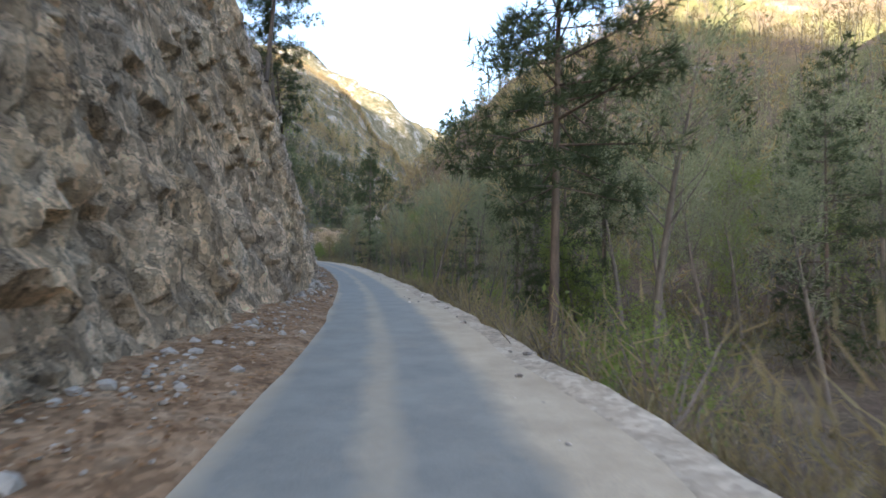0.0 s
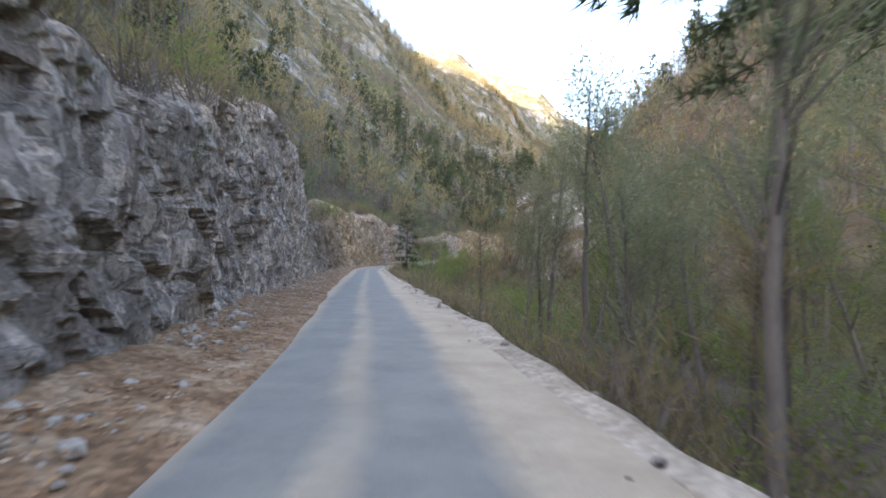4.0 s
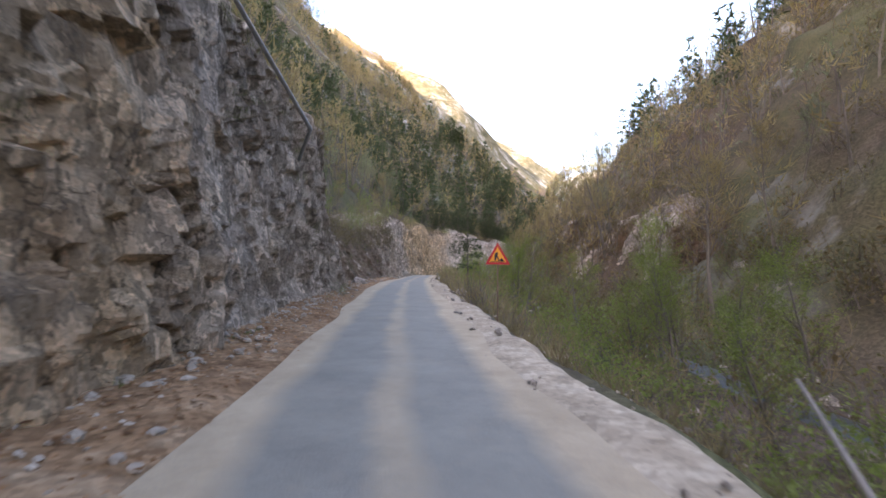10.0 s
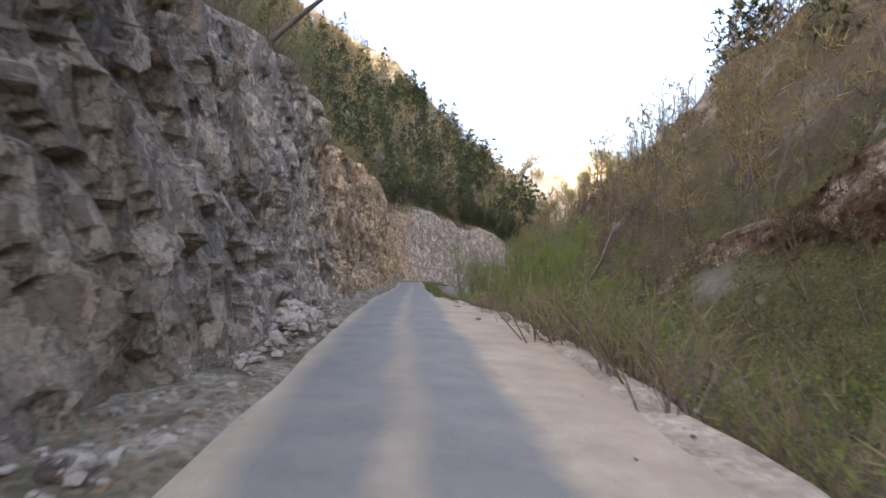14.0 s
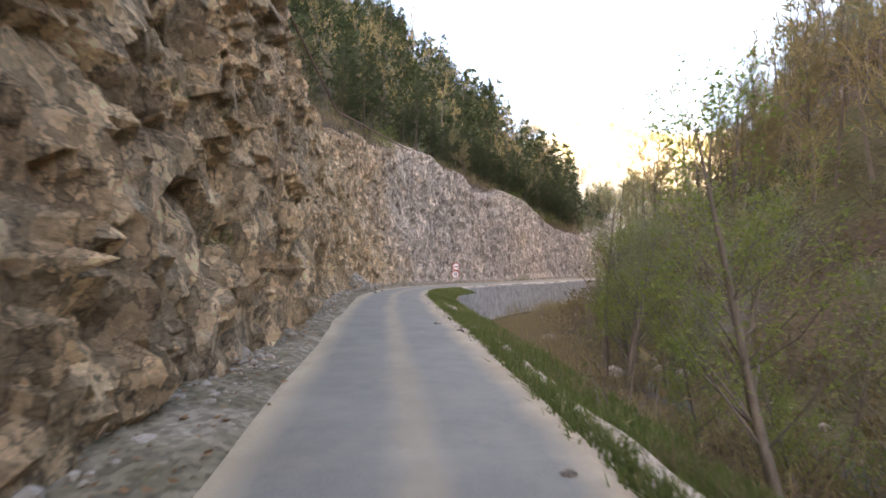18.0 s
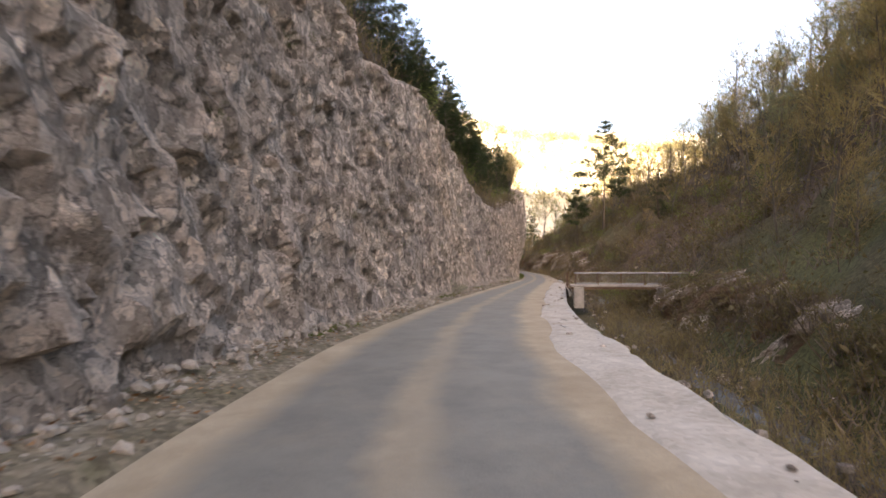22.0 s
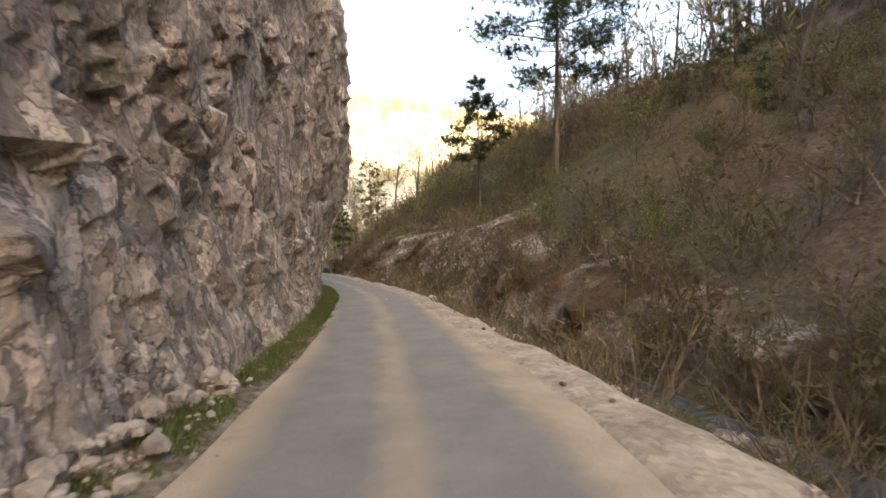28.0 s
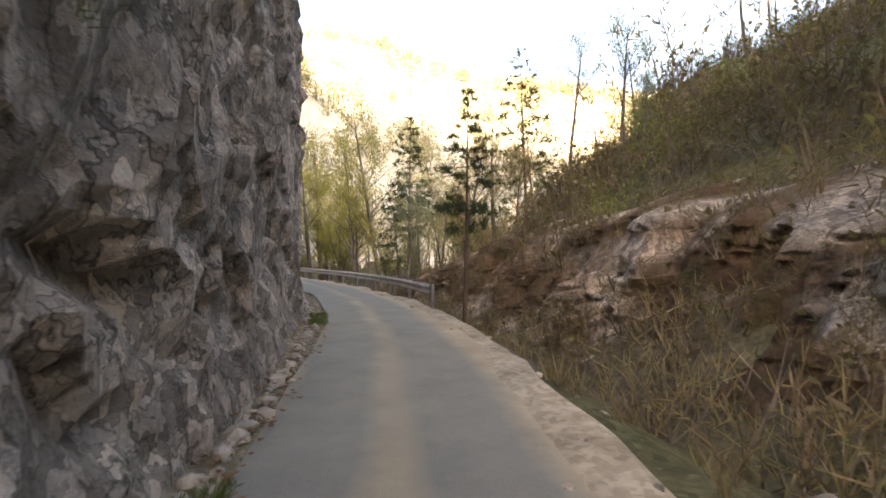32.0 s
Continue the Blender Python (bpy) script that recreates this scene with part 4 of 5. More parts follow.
FAR_PINE = [pine_tree(rng, 10 + 2 * k, 8, 3, 1.15, 0.20, 0.12, cheap=True) for k in range(3)]
BRUSHES = [bush(rng, 2.2, 8, 21, 0.037, 0.105) for _ in range(4)]
SHRUB = [bush(rng, 1.5, 16, 0, 0.024, 0) for _ in range(3)]
GREEN_SHRUB = [bush(rng, 2.6, 22, 520, 0.016, 0.055) for _ in range(3)]

KINDS = {
    "bare_tree": (BARE, BARK, BUD, "leafless grey broadleaf tree with fine twigs", "tree", "leafless trees of the valley"),
    "budding_tree": (BUDDING, BARK, SPRING, "slender broadleaf tree with its first green leaves", "tree", "budding trees of the valley"),
    "yellow_tree": (GREEN, BARK, LIT_YELLOW, "slender tree, leaf colour brightened to yellow-green as if sunlit", "tree", "young trees beyond the bend"),
    "green_tree": (GREEN, BARK, FRESH, "low willow-like tree in fresh green leaf", "tree", "green trees by the river"),
    "pine_tree": (PINE, PINE_BARK, NEEDLE, "dark green pine tree with a full crown", "tree", "pines of the valley"),
    "dense_pine_tree": (DENSE_PINE, PINE_BARK, NEEDLE, "large dark pine tree with a broad dense crown", "tree", "pines of the valley"),
    "flat_pine_tree": (FLAT_PINE, PINE_BARK, NEEDLE, "pine tree with flat spreading layers of limbs", "tree", "pines of the valley"),
    "open_pine_tree": (OPEN_PINE, PINE_BARK, NEEDLE, "tall thin pine tree with an open crown", "tree", "pines of the valley"),
}
MADE = {}


def plant(kind, k, s, u, size=1.0, turn=0.0, tip=0.0, high=None, label=""):
    """Sets one tree at a distance along the road and a side of it."""
    forms, wood_mat, crown_mat, words, category, group = KINDS[kind]
    p = spot(np.array([s]), np.array([u]))[0]
    if high is not None:
        p[2] = at(s, u, high)[2]
    p[2] -= 0.15
    m = planted(p, turn, size, tip)
    if (kind, k) not in MADE:
        ob = tree_thing(kind, forms[k], wood_mat, crown_mat, words, category, group)
        ob.matrix_world = m
        MADE[kind, k] = ob
    else:
        src = MADE[kind, k]
        ob = copy_thing(src, m @ Matrix.Diagonal([1 / c for c in src.scale] + [1]))
    return tagged(ob, label or words)


# trees that stand out by themselves
plant("dense_pine_tree", 0, 11.0, 3.75, 0.84, 0.4)
plant("pine_tree", 2, 23.0, 4.4, 0.52, 2.4)
plant("pine_tree", 0, 17.5, 6.3, 0.7, 1.1)
plant("dense_pine_tree", 0, 26.0, -4.9, 0.8, 2.4, 0.1, 10.2)
plant("dense_pine_tree", 0, 30.0, -4.9, 0.82, 4.4, 0.06, 8.6)
plant("dense_pine_tree", 0, 34.5, -4.6, 0.66, 5.4, 0.1, 6.8)
plant("bare_tree", 0, 59.0, -5.0, 0.9, 1.57, -0.07)
for s, u, size in ((22.5, 11.0, 0.9), (46.0, 15.0, 0.9), (14.0, 14.0, 0.8)):
    plant("pine_tree", int(s) % 3, s, u, size, s)
plant("pine_tree", 2, 21.0, 8.4, 1.0, 1.9)
plant("pine_tree", 1, 30.0, 9.5, 0.9, 2.9)
plant("pine_tree", 2, 55.5, 3.9, 0.72, 0.9)
plant("pine_tree", 0, 58.0, 8.6, 0.9, 5.0)
plant("open_pine_tree", 1, 68.0, 6.9, 1.3, 2.0)
plant("pine_tree", 0, 124.3, 4.7, 0.8, 3.1)
plant("pine_tree", 1, 170.0, 21.5, 1.2, 0.3)
plant("pine_tree", 1, 182.6, 3.5, 0.34, 0.9)
plant("yellow_tree", 0, 208.0, 24.0, 0.5, 0.9)
plant("yellow_tree", 1, 219.0, 29.5, 0.5, 2.9)
plant("flat_pine_tree", 0, 372.8, 12.63, 1.15, 1.0, 0.03, label="tall pine with spreading limbs on the rocky slope")
plant("flat_pine_tree", 1, 378.1, 10.43, 1.2, 2.4, -0.02, label="small flat-topped pine at the edge of the slope")
plant("pine_tree", 2, 366.0, 18.0, 0.75, 2.0)
plant("open_pine_tree", 1, 382.5, 1.9, 0.40, 0.7)
plant("budding_tree", 0, 400.0, 5.5, 0.8, 0.7)
plant("bare_tree", 1, 221.0, -3.3, 0.44, 1.57, 0.75, 6.9, "leafless tree leaning out from the top of the rock")
plant("bare_tree", 0, 384.0, -3.2, 0.45, 1.2, 0.5, 11.2, "leafless tree leaning out from the top of the rock")
plant("pine_tree", 1, 408.0, 9.5, 0.9, 2.7)
plant("bare_tree", 0, 37.0, -7.2, 0.8, 0.2, -0.12)
plant("bare_tree", 1, 44.0, -7.0, 0.85, 1.2, -0.15)
plant("budding_tree", 0, 66.5, -6.2, 0.9, 0.2, -0.08)
plant("pine_tree", 1, 30.0, -9.5, 0.9, 3.2)

# woods close to the road
for _ in range(110):                                         # slender trees on the flat right bank
    s, u = rng.uniform(8, 84), rng.uniform(6.2, 24)
    if abs(s - 16) < 3 and u < 7:
        continue
    kind = rng.choice(["budding_tree", "bare_tree", "green_tree", "open_pine_tree"], p=[0.6, 0.06, 0.3, 0.04])
    plant(str(kind), int(rng.integers(0, 2)), s, u, rng.uniform(0.65, 1.1), rng.uniform(0, 6.28), rng.normal() * 0.05)
for _ in range(30):                                           # dark slender trunks along the bank
    s, u = rng.uniform(20, 86), rng.uniform(3.6, 6.2)
    plant(str(rng.choice(["budding_tree", "bare_tree"], p=[0.8, 0.2])), int(rng.integers(0, 3)), s, u, rng.uniform(0.42, 0.7), rng.uniform(0, 6.28), rng.normal() * 0.07)
for _ in range(74):                                           # green thicket along the river
    s, u = rng.uniform(118, 262), rng.uniform(4.6, 12)
    if 190 < s < 230 and u > 6.5:
        continue
    plant("green_tree", int(rng.integers(0, 3)), s, u, rng.uniform(0.34, 0.66), rng.uniform(0, 6.28), rng.normal() * 0.08)
for _ in range(9):                                            # fresh green bushes where the bank widens
    s, u = rng.uniform(224, 240), rng.uniform(5.2, 7.6)
    plant("green_tree", int(rng.integers(0, 3)), s, u, rng.uniform(0.4, 0.58), rng.uniform(0, 6.28), rng.normal() * 0.06)
for _ in range(12):                                           # dark green thicket before the retaining wall
    s, u = rng.uniform(261, 276), rng.uniform(6.8, 10.5)
    plant(str(rng.choice(["green_tree", "budding_tree"], p=[0.3, 0.7])), int(rng.integers(0, 3)), s, u, rng.uniform(0.4, 0.6), rng.uniform(0, 6.28), rng.normal() * 0.06)
for _ in range(34):                                           # leafless trees at the foot of the far slope
    s, u = rng.uniform(112, 330), rng.uniform(14, 24)
    plant(str(rng.choice(["bare_tree", "budding_tree"], p=[0.75, 0.25])), int(rng.integers(0, 3)), s, u, rng.uniform(0.5, 0.95), rng.uniform(0, 6.28), rng.normal() * 0.1)
for _ in range(14):                                           # tall green trees where the river bends away
    s, u = rng.uniform(246, 260), rng.uniform(10, 15)
    plant(str(rng.choice(["green_tree", "budding_tree"])), int(rng.integers(0, 3)), s, u, rng.uniform(0.55, 0.8), rng.uniform(0, 6.28), rng.normal() * 0.06)
for _ in range(84):                                           # bare trees on the slope across the river
    s = rng.uniform(264, 344)
    u = rng.uniform(11.5, 28) if s < 312 else rng.uniform(19, 31)
    plant(str(rng.choice(["bare_tree", "budding_tree"], p=[0.8, 0.2])), int(rng.integers(0, 3)), s, u, rng.uniform(0.4, 0.62) if s < 314 else rng.uniform(0.8, 1.15), rng.uniform(0, 6.28), rng.normal() * 0.1)
for _ in range(78):                                           # high on the slope over the footbridge
    s, u = rng.uniform(334, 377), rng.uniform(24, 43)
    plant(str(rng.choice(["bare_tree", "budding_tree"], p=[0.8, 0.2])), int(rng.integers(0, 3)), s, u, rng.uniform(0.7, 1.12), rng.uniform(0, 6.28), rng.normal() * 0.06)
for _ in range(60):                                           # above the rock face
    s = rng.uniform(20, 300)
    u = float(FOOT(s) - max(LEAN(s), 0) * TALL(s)) - 4.0 - abs(rng.normal()) * 4.5
    kind = str(rng.choice(["bare_tree", "budding_tree", "pine_tree", "open_pine_tree"], p=[0.45, 0.38, 0.10, 0.07]))
    plant(kind, int(rng.integers(0, 2)), s, u, rng.uniform(0.4, 0.8), rng.uniform(0, 6.28), rng.normal() * 0.1)
for _ in range(22):                                           # budding trees over the low rock before the bend
    s = rng.uniform(104, 134)
    u = float(FOOT(s) - max(LEAN(s), 0) * TALL(s)) - 1.6 - abs(rng.normal()) * 3.5
    plant(str(rng.choice(["budding_tree", "bare_tree", "green_tree", "pine_tree"], p=[0.5, 0.25, 0.1, 0.15])), int(rng.integers(0, 3)), s, u, rng.uniform(0.45, 0.75), rng.uniform(0, 6.28), rng.normal() * 0.08)
for _ in range(56):                                           # pines over the long grey face
    s = rng.uniform(276, 400)
    u = float(FOOT(s) - max(LEAN(s), 0) * TALL(s)) - 2.4 - abs(rng.normal()) * 3.5
    plant(str(rng.choice(["pine_tree", "open_pine_tree", "bare_tree"], p=[0.6, 0.2, 0.2])), int(rng.integers(0, 2)), s, u, rng.uniform(0.35, 0.62), rng.uniform(0, 6.28))
for _ in range(70):                                           # pines at the very edge of the long face
    s = rng.uniform(288, 366)
    back = rng.uniform(0.4, 2.6)
    plant(str(rng.choice(["pine_tree", "open_pine_tree", "bare_tree"], p=[0.55, 0.25, 0.2])), int(rng.integers(0, 2)), s, float(FOOT(s) - max(LEAN(s), 0) * TALL(s)) - 0.6 - back, rng.uniform(0.3, 0.58), rng.uniform(0, 6.28), rng.normal() * 0.06, float(TALL(s)) + 0.25 * back)
for _ in range(26):                                           # tall dark pines above the bend
    s = rng.uniform(314, 356)
    back = rng.uniform(0.5, 4.0)
    plant(str(rng.choice(["dense_pine_tree", "pine_tree"])), 0, s, float(FOOT(s) - max(LEAN(s), 0) * TALL(s)) - 0.4 - back, rng.uniform(0.42, 0.66), rng.uniform(0, 6.28), rng.normal() * 0.05, float(TALL(s)) + min(0.35 * back, 1.4))
for _ in range(20):                                           # slender trees where the road bends out of sight
    s, u = rng.uniform(388, 408), rng.uniform(5.5, 13)
    plant(str(rng.choice(["budding_tree", "bare_tree", "pine_tree"], p=[0.5, 0.3, 0.2])), int(rng.integers(0, 3)), s, u, rng.uniform(0.4, 0.75), rng.uniform(0, 6.28), rng.normal() * 0.05)
for _ in range(26):                                           # slope by the end of the road
    s, u = rng.uniform(335, 420), rng.uniform(15, 36)
    plant(str(rng.choice(["bare_tree", "budding_tree", "pine_tree"], p=[0.55, 0.2, 0.25])), int(rng.integers(0, 3)), s, u, rng.uniform(0.25, 0.45), rng.uniform(0, 6.28))


def wood_places(n, s0, s1, u0, u1, power=1.0):
    s = rng.uniform(s0, s1, n)
    u = u0 + (u1 - u0) * rng.random(n) ** power
    return spot(s, u), s, u


# far woods, joined
a = np.vstack([wood_places(4400, -60, 600, -11, -190, 1.25)[0], wood_places(1700, 170, 640, -90, -300)[0], wood_places(1000, 420, 700, -60, -260)[0], wood_places(1000, -80, 170, 60, 200)[0]])
b = wood_places(2500, -60, 400, 18, 150, 1.35)[0]
c = wood_places(350, 335, 470, 22, 50)[0]
allp = np.vstack([a, b, c])
n = len(allp)
which, turns, sizes = rng.integers(0, 4, n), rng.uniform(0, 6.28, n), rng.uniform(0.5, 1.1, n)
sizes[8100:] *= 0.8
scatter("far_leafless_wood_trunks", [t[0] for t in FAR_BARE], allp, which, turns, sizes, BARK, "grey trunks of the leafless wood on both slopes", "wood")
scatter("far_leafless_wood_twigs", [t[1] for t in FAR_BARE], allp, which, turns, sizes, BUD, "brown and budding twigs of the wood on both slopes", "wood")
a = wood_places(2000, 0, 580, -10, -170, 1.3)[0]
b = np.vstack([wood_places(450, -30, 420, 24, 75, 1.3)[0], wood_places(700, 5, 100, 25, 80, 1.2)[0]])
allp = np.vstack([a, b])
n = len(allp)
which, turns, sizes = rng.integers(0, 3, n), rng.uniform(0, 6.28, n), rng.uniform(0.5, 1.0, n)
scatter("far_green_wood_trunks", [t[0] for t in FAR_GREEN], allp, which, turns, sizes, BARK, "grey trunks among the wood in first leaf", "wood")
scatter("far_green_wood_leaves", [t[1] for t in FAR_GREEN], allp, which, turns, sizes, SPRING, "dull green first leaves of the wood on both slopes", "wood")
a = wood_places(520, 40, 560, -14, -170, 1.2)[0]
b = wood_places(260, -40, 470, 38, 90)[0]
e = wood_places(420, 262, 440, -11, -60, 1.2)[0]
allp = np.vstack([a, b, e])
n = len(allp)
which, turns, sizes = rng.integers(0, 3, n), rng.uniform(0, 6.28, n), rng.uniform(0.45, 0.95, n)
scatter("far_pine_wood_trunks", [t[0] for t in FAR_PINE], allp, which, turns, sizes, PINE_BARK, "dark trunks of the pines high on the slopes", "wood")
scatter("far_pine_wood_needles", [t[1] for t in FAR_PINE], allp, which, turns, sizes, NEEDLE, "dark green crowns of the pines high on the slopes", "wood")

# undergrowth
def clear_of_signs(p):
    """Leaves the road edge open about the two signs, along the wall and by the bridge."""
    s, u, _ = nearest(p[:, :2])
    return p[~(((s > 152) & (s < 171) & (u > 0) & (u < 4.8)) | ((s > 280) & (s < 346) & (u > 0) & (u < 5.2)))]


def crest_places(n):
    """Places on the rounded top of the rock face."""
    s = rng.uniform(0, 400, n)
    over = rng.random(n)
    h = TALL(s) * 0.98 + over * 1.5
    return at(s, FOOT(s) - 0.1 - np.maximum(LEAN(s), 0) * h - over ** 1.3 * 3.6, h)


a = np.vstack([wood_places(800, -20, 345, 2.8, 9)[0], wood_places(700, -5, 230, 2.9, 5.5)[0], wood_places(260, 284, 342, 5.3, 9.5)[0], wood_places(500, 228, 292, 3.0, 8.5)[0]])
b = wood_places(500, 60, 430, 10, 45, 1.3)[0]
s = rng.uniform(0, 400, 1100)
c = spot(s, FOOT(s) - np.maximum(LEAN(s), 0) * TALL(s) - 3.4 - rng.random(1100) ** 1.5 * 14)
allp = np.vstack([a, b, c, crest_places(1100), wood_places(160, 345, 420, 2.9, 9)[0], wood_places(420, 236, 290, 3.4, 9.5)[0]])
allp = allp[np.argsort(rng.random(len(allp)))]
allp = clear_of_signs(allp)
n = len(allp)
which, turns, sizes = rng.integers(0, 3, n), rng.uniform(0, 6.28, n), rng.uniform(0.5, 1.35, n)
ns, nu, _ = nearest(allp[:, :2])
sizes[(ns > 226) & (ns < 256) & (nu > 0) & (nu < 6.5)] *= 0.7
sizes[(ns >= 256) & (ns < 296) & (nu > 0) & (nu < 4.4)] *= 0.35
sizes[(ns >= 256) & (ns < 296) & (nu >= 4.4) & (nu < 9)] *= 0.75
scatter("undergrowth_stems", [t[0] for t in SHRUB], allp, which, turns, sizes, TWIG, "brown stems of leafless undergrowth", "undergrowth")
scatter("undergrowth_twigs", [t[1] for t in SHRUB], allp, which, turns, sizes, BUD, "brown twigs of leafless undergrowth", "undergrowth")
a = wood_places(170, 122, 262, 3.6, 11)[0]
b = wood_places(120, 0, 110, 3.8, 14)[0]
c = wood_places(60, 330, 400, 8, 26)[0]
s = rng.uniform(20, 330, 90)
e = spot(s, FOOT(s) - np.maximum(LEAN(s), 0) * TALL(s) - 3.4 - rng.random(90) * 8)
allp = clear_of_signs(np.vstack([a, b, c, e, crest_places(80)]))
n = len(allp)
which, turns, sizes = rng.integers(0, 3, n), rng.uniform(0, 6.28, n), rng.uniform(0.45, 1.1, n)
scatter("green_thicket_stems", [t[0] for t in GREEN_SHRUB], allp, which, turns, sizes, TWIG, "stems of green bushes along the river", "bushes")
scatter("green_thicket_leaves", [t[1] for t in GREEN_SHRUB], allp, which, turns, sizes, FRESH, "fresh green leaves of bushes along the river", "bushes")

# brown brush that covers the slopes
q = np.r_[rng.uniform(100, 410, 2600), rng.uniform(334, 402, 1300)]
a = spot(q, RISE(q) - 0.6 + 38 * rng.random(3900) ** 1.3)
q = rng.uniform(0, 110, 500)
b = spot(q, 11 + 25 * rng.random(500))
c = wood_places(650, 0, 420, -9, -60, 1.3)[0]
q, k = rng.uniform(352, 402, 620), rng.random(620) * 1.25
keep = layers(q, k * 4, 3.0, 2, 7.0) > np.where((q > 372) & (q < 386), 0.02, -0.15)
q, k = q[keep], k[keep]
e = at(q, RISE(q) + 0.25 + 0.62 * k * ACROSS_END(q), DROP(q) * 0.6 + k * ACROSS_END(q))
q, k = rng.uniform(297, 347, 700), rng.random(700) * 1.4
keep = layers(q, k * 4, 4.0, 2, 9.0) > -0.25
q, k = q[keep], k[keep]
e = np.vstack([e, at(q, RISE(q) + 0.9 + 0.62 * k * ACROSS_BRIDGE(q), DROP(q) + 0.4 + k * ACROSS_BRIDGE(q))])
g = wood_places(700, 372, 402, 7, 36)[0]
q, k = rng.uniform(107, 242, 380), 0.45 + 0.7 * rng.random(380)
o = at(q, RISE(q) + 2.1 + back_lean(q) * k * ACROSS(q), DROP(q) + 0.6 + k * ACROSS(q))
q = rng.uniform(112, 262, 420)
v = spot(q, (EDGE(q) + 3.8 + RISE(q)) / 2 + rng.normal(size=420) * 2.2)
cr = crest_places(900)
q, k = rng.uniform(186, 214, 160), rng.random(160)
k = 0.6 + 0.4 * k
w = at(q, FOOT(q) + 0.1 - LEAN(q) * TALL(q) * k, TALL(q) * k)
allp = clear_of_signs(np.vstack([a, b, c, g, o, v, cr, w, e]))
n = len(allp)
which, turns, sizes = rng.integers(0, 4, n), rng.uniform(0, 6.28, n), rng.uniform(0.45, 1.25, n)
sizes[-len(e) - len(w):] *= 0.6
sizes[-len(e) - len(w) - len(cr):-len(e) - len(w)] *= 0.6
ns, nu, _ = nearest(allp[:, :2])
sizes[(nu > 0) & (nu < 6.5)] *= 0.62
scatter("brush_stems", [t[0] for t in BRUSHES], allp, which, turns, sizes, TWIG, "brown stems of the brush on the slopes", "brush")
scatter("brush_leaves", [t[1] for t in BRUSHES], allp, which, turns, sizes, BRUSH, "brown and olive brush on the slopes", "brush")
for _ in range(12):                                           # leafless trees on top of the overhang
    s, back = rng.uniform(357, 374), rng.uniform(0.5, 2.2)
    plant("bare_tree", int(rng.integers(0, 3)), s, float(FOOT(s) - max(LEAN(s), 0) * TALL(s)) - 0.2 - back, rng.uniform(0.4, 0.7), rng.uniform(0, 6.28), rng.normal() * 0.1, float(TALL(s)) + 0.3 * back)
for _ in range(14):                                           # tall trees past the end of the rock, in the sunlit-tinted leaf
    s, u = rng.uniform(414, 436), rng.uniform(5.0, 11.5)
    plant("yellow_tree", int(rng.integers(0, 3)), s, u, rng.uniform(1.1, 1.8), rng.uniform(0, 6.28), rng.normal() * 0.04)
for _ in range(34):                                           # trees beyond the last bend, in the sunlit-tinted leaf
    s = rng.uniform(398, 450)
    u = rng.uniform(5, 20) if rng.random() < 0.5 else rng.uniform(-16, -4.5)
    plant("yellow_tree", int(rng.integers(0, 3)), s, u, rng.uniform(0.7, 1.1), rng.uniform(0, 6.28), rng.normal() * 0.05)
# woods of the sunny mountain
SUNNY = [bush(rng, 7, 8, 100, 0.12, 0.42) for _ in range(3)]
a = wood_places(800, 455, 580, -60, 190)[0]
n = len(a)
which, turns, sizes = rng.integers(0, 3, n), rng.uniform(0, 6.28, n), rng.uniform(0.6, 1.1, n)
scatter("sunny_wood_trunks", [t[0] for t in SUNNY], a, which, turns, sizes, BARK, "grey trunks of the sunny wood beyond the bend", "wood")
scatter("sunny_wood_leaves", [t[1] for t in SUNNY], a, which, turns, sizes, SUNLIT, "leaves of the wood beyond the bend, paled to look sunlit", "wood")

# single green bushes at the foot of the rock
for s, u, size in ((321.0, -2.75, 0.36), (322.2, -2.6, 0.28), (343.0, -2.1, 0.22), (356.0, -1.75, 0.24), (228.0, -2.0, 0.22), (176.0, -2.3, 0.26)):
    p = at(s, u, 0.1)
    k = int(s) % 3
    if ("green_bush", k) not in MADE:
        root = tagged(new("green_bush"), "small leafy green bush at the foot of the rock", "bush", "bushes under the rock")
        for piece, (v, f), m in (("stems", GREEN_SHRUB[k][0], TWIG), ("leaves", GREEN_SHRUB[k][1], SPRING)):
            ob = new(piece, mesh_of(piece, v, f, m))
            ob.parent = root
        root.matrix_world = planted(p, s, size)
        MADE["green_bush", k] = root
    else:
        src = MADE["green_bush", k]
        tagged(copy_thing(src, planted(p, s, size) @ Matrix.Diagonal([1 / c for c in src.scale] + [1])), "small leafy green bush at the foot of the rock")


# ---- loose stones, litter, grass ----
def stone_shape(rng, squash=0.7):
    bm = bmesh.new()
    bmesh.ops.create_icosphere(bm, subdivisions=1, radius=1)
    for v in bm.verts:
        v.co *= 0.62 + 0.55 * rng.random()
        v.co.z *= squash
    bmesh.ops.triangulate(bm, faces=bm.faces[:])
    bm.verts.ensure_lookup_table()
    v = np.array([q.co[:] for q in bm.verts])
    f = np.array([[w.index for w in t.verts] for t in bm.faces])
    bm.free()
    return v, f


STONES = [stone_shape(rng, q) for q in (0.55, 0.7, 0.85, 0.6)]


def strew(name, s, u, h, sizes, kinds, material, label, category, lift):
    p = at(s, u, h)
    n = len(p)
    return scatter(name, kinds, p, rng.integers(0, len(kinds), n), rng.uniform(0, 6.28, n), sizes, material, label, category, lift)


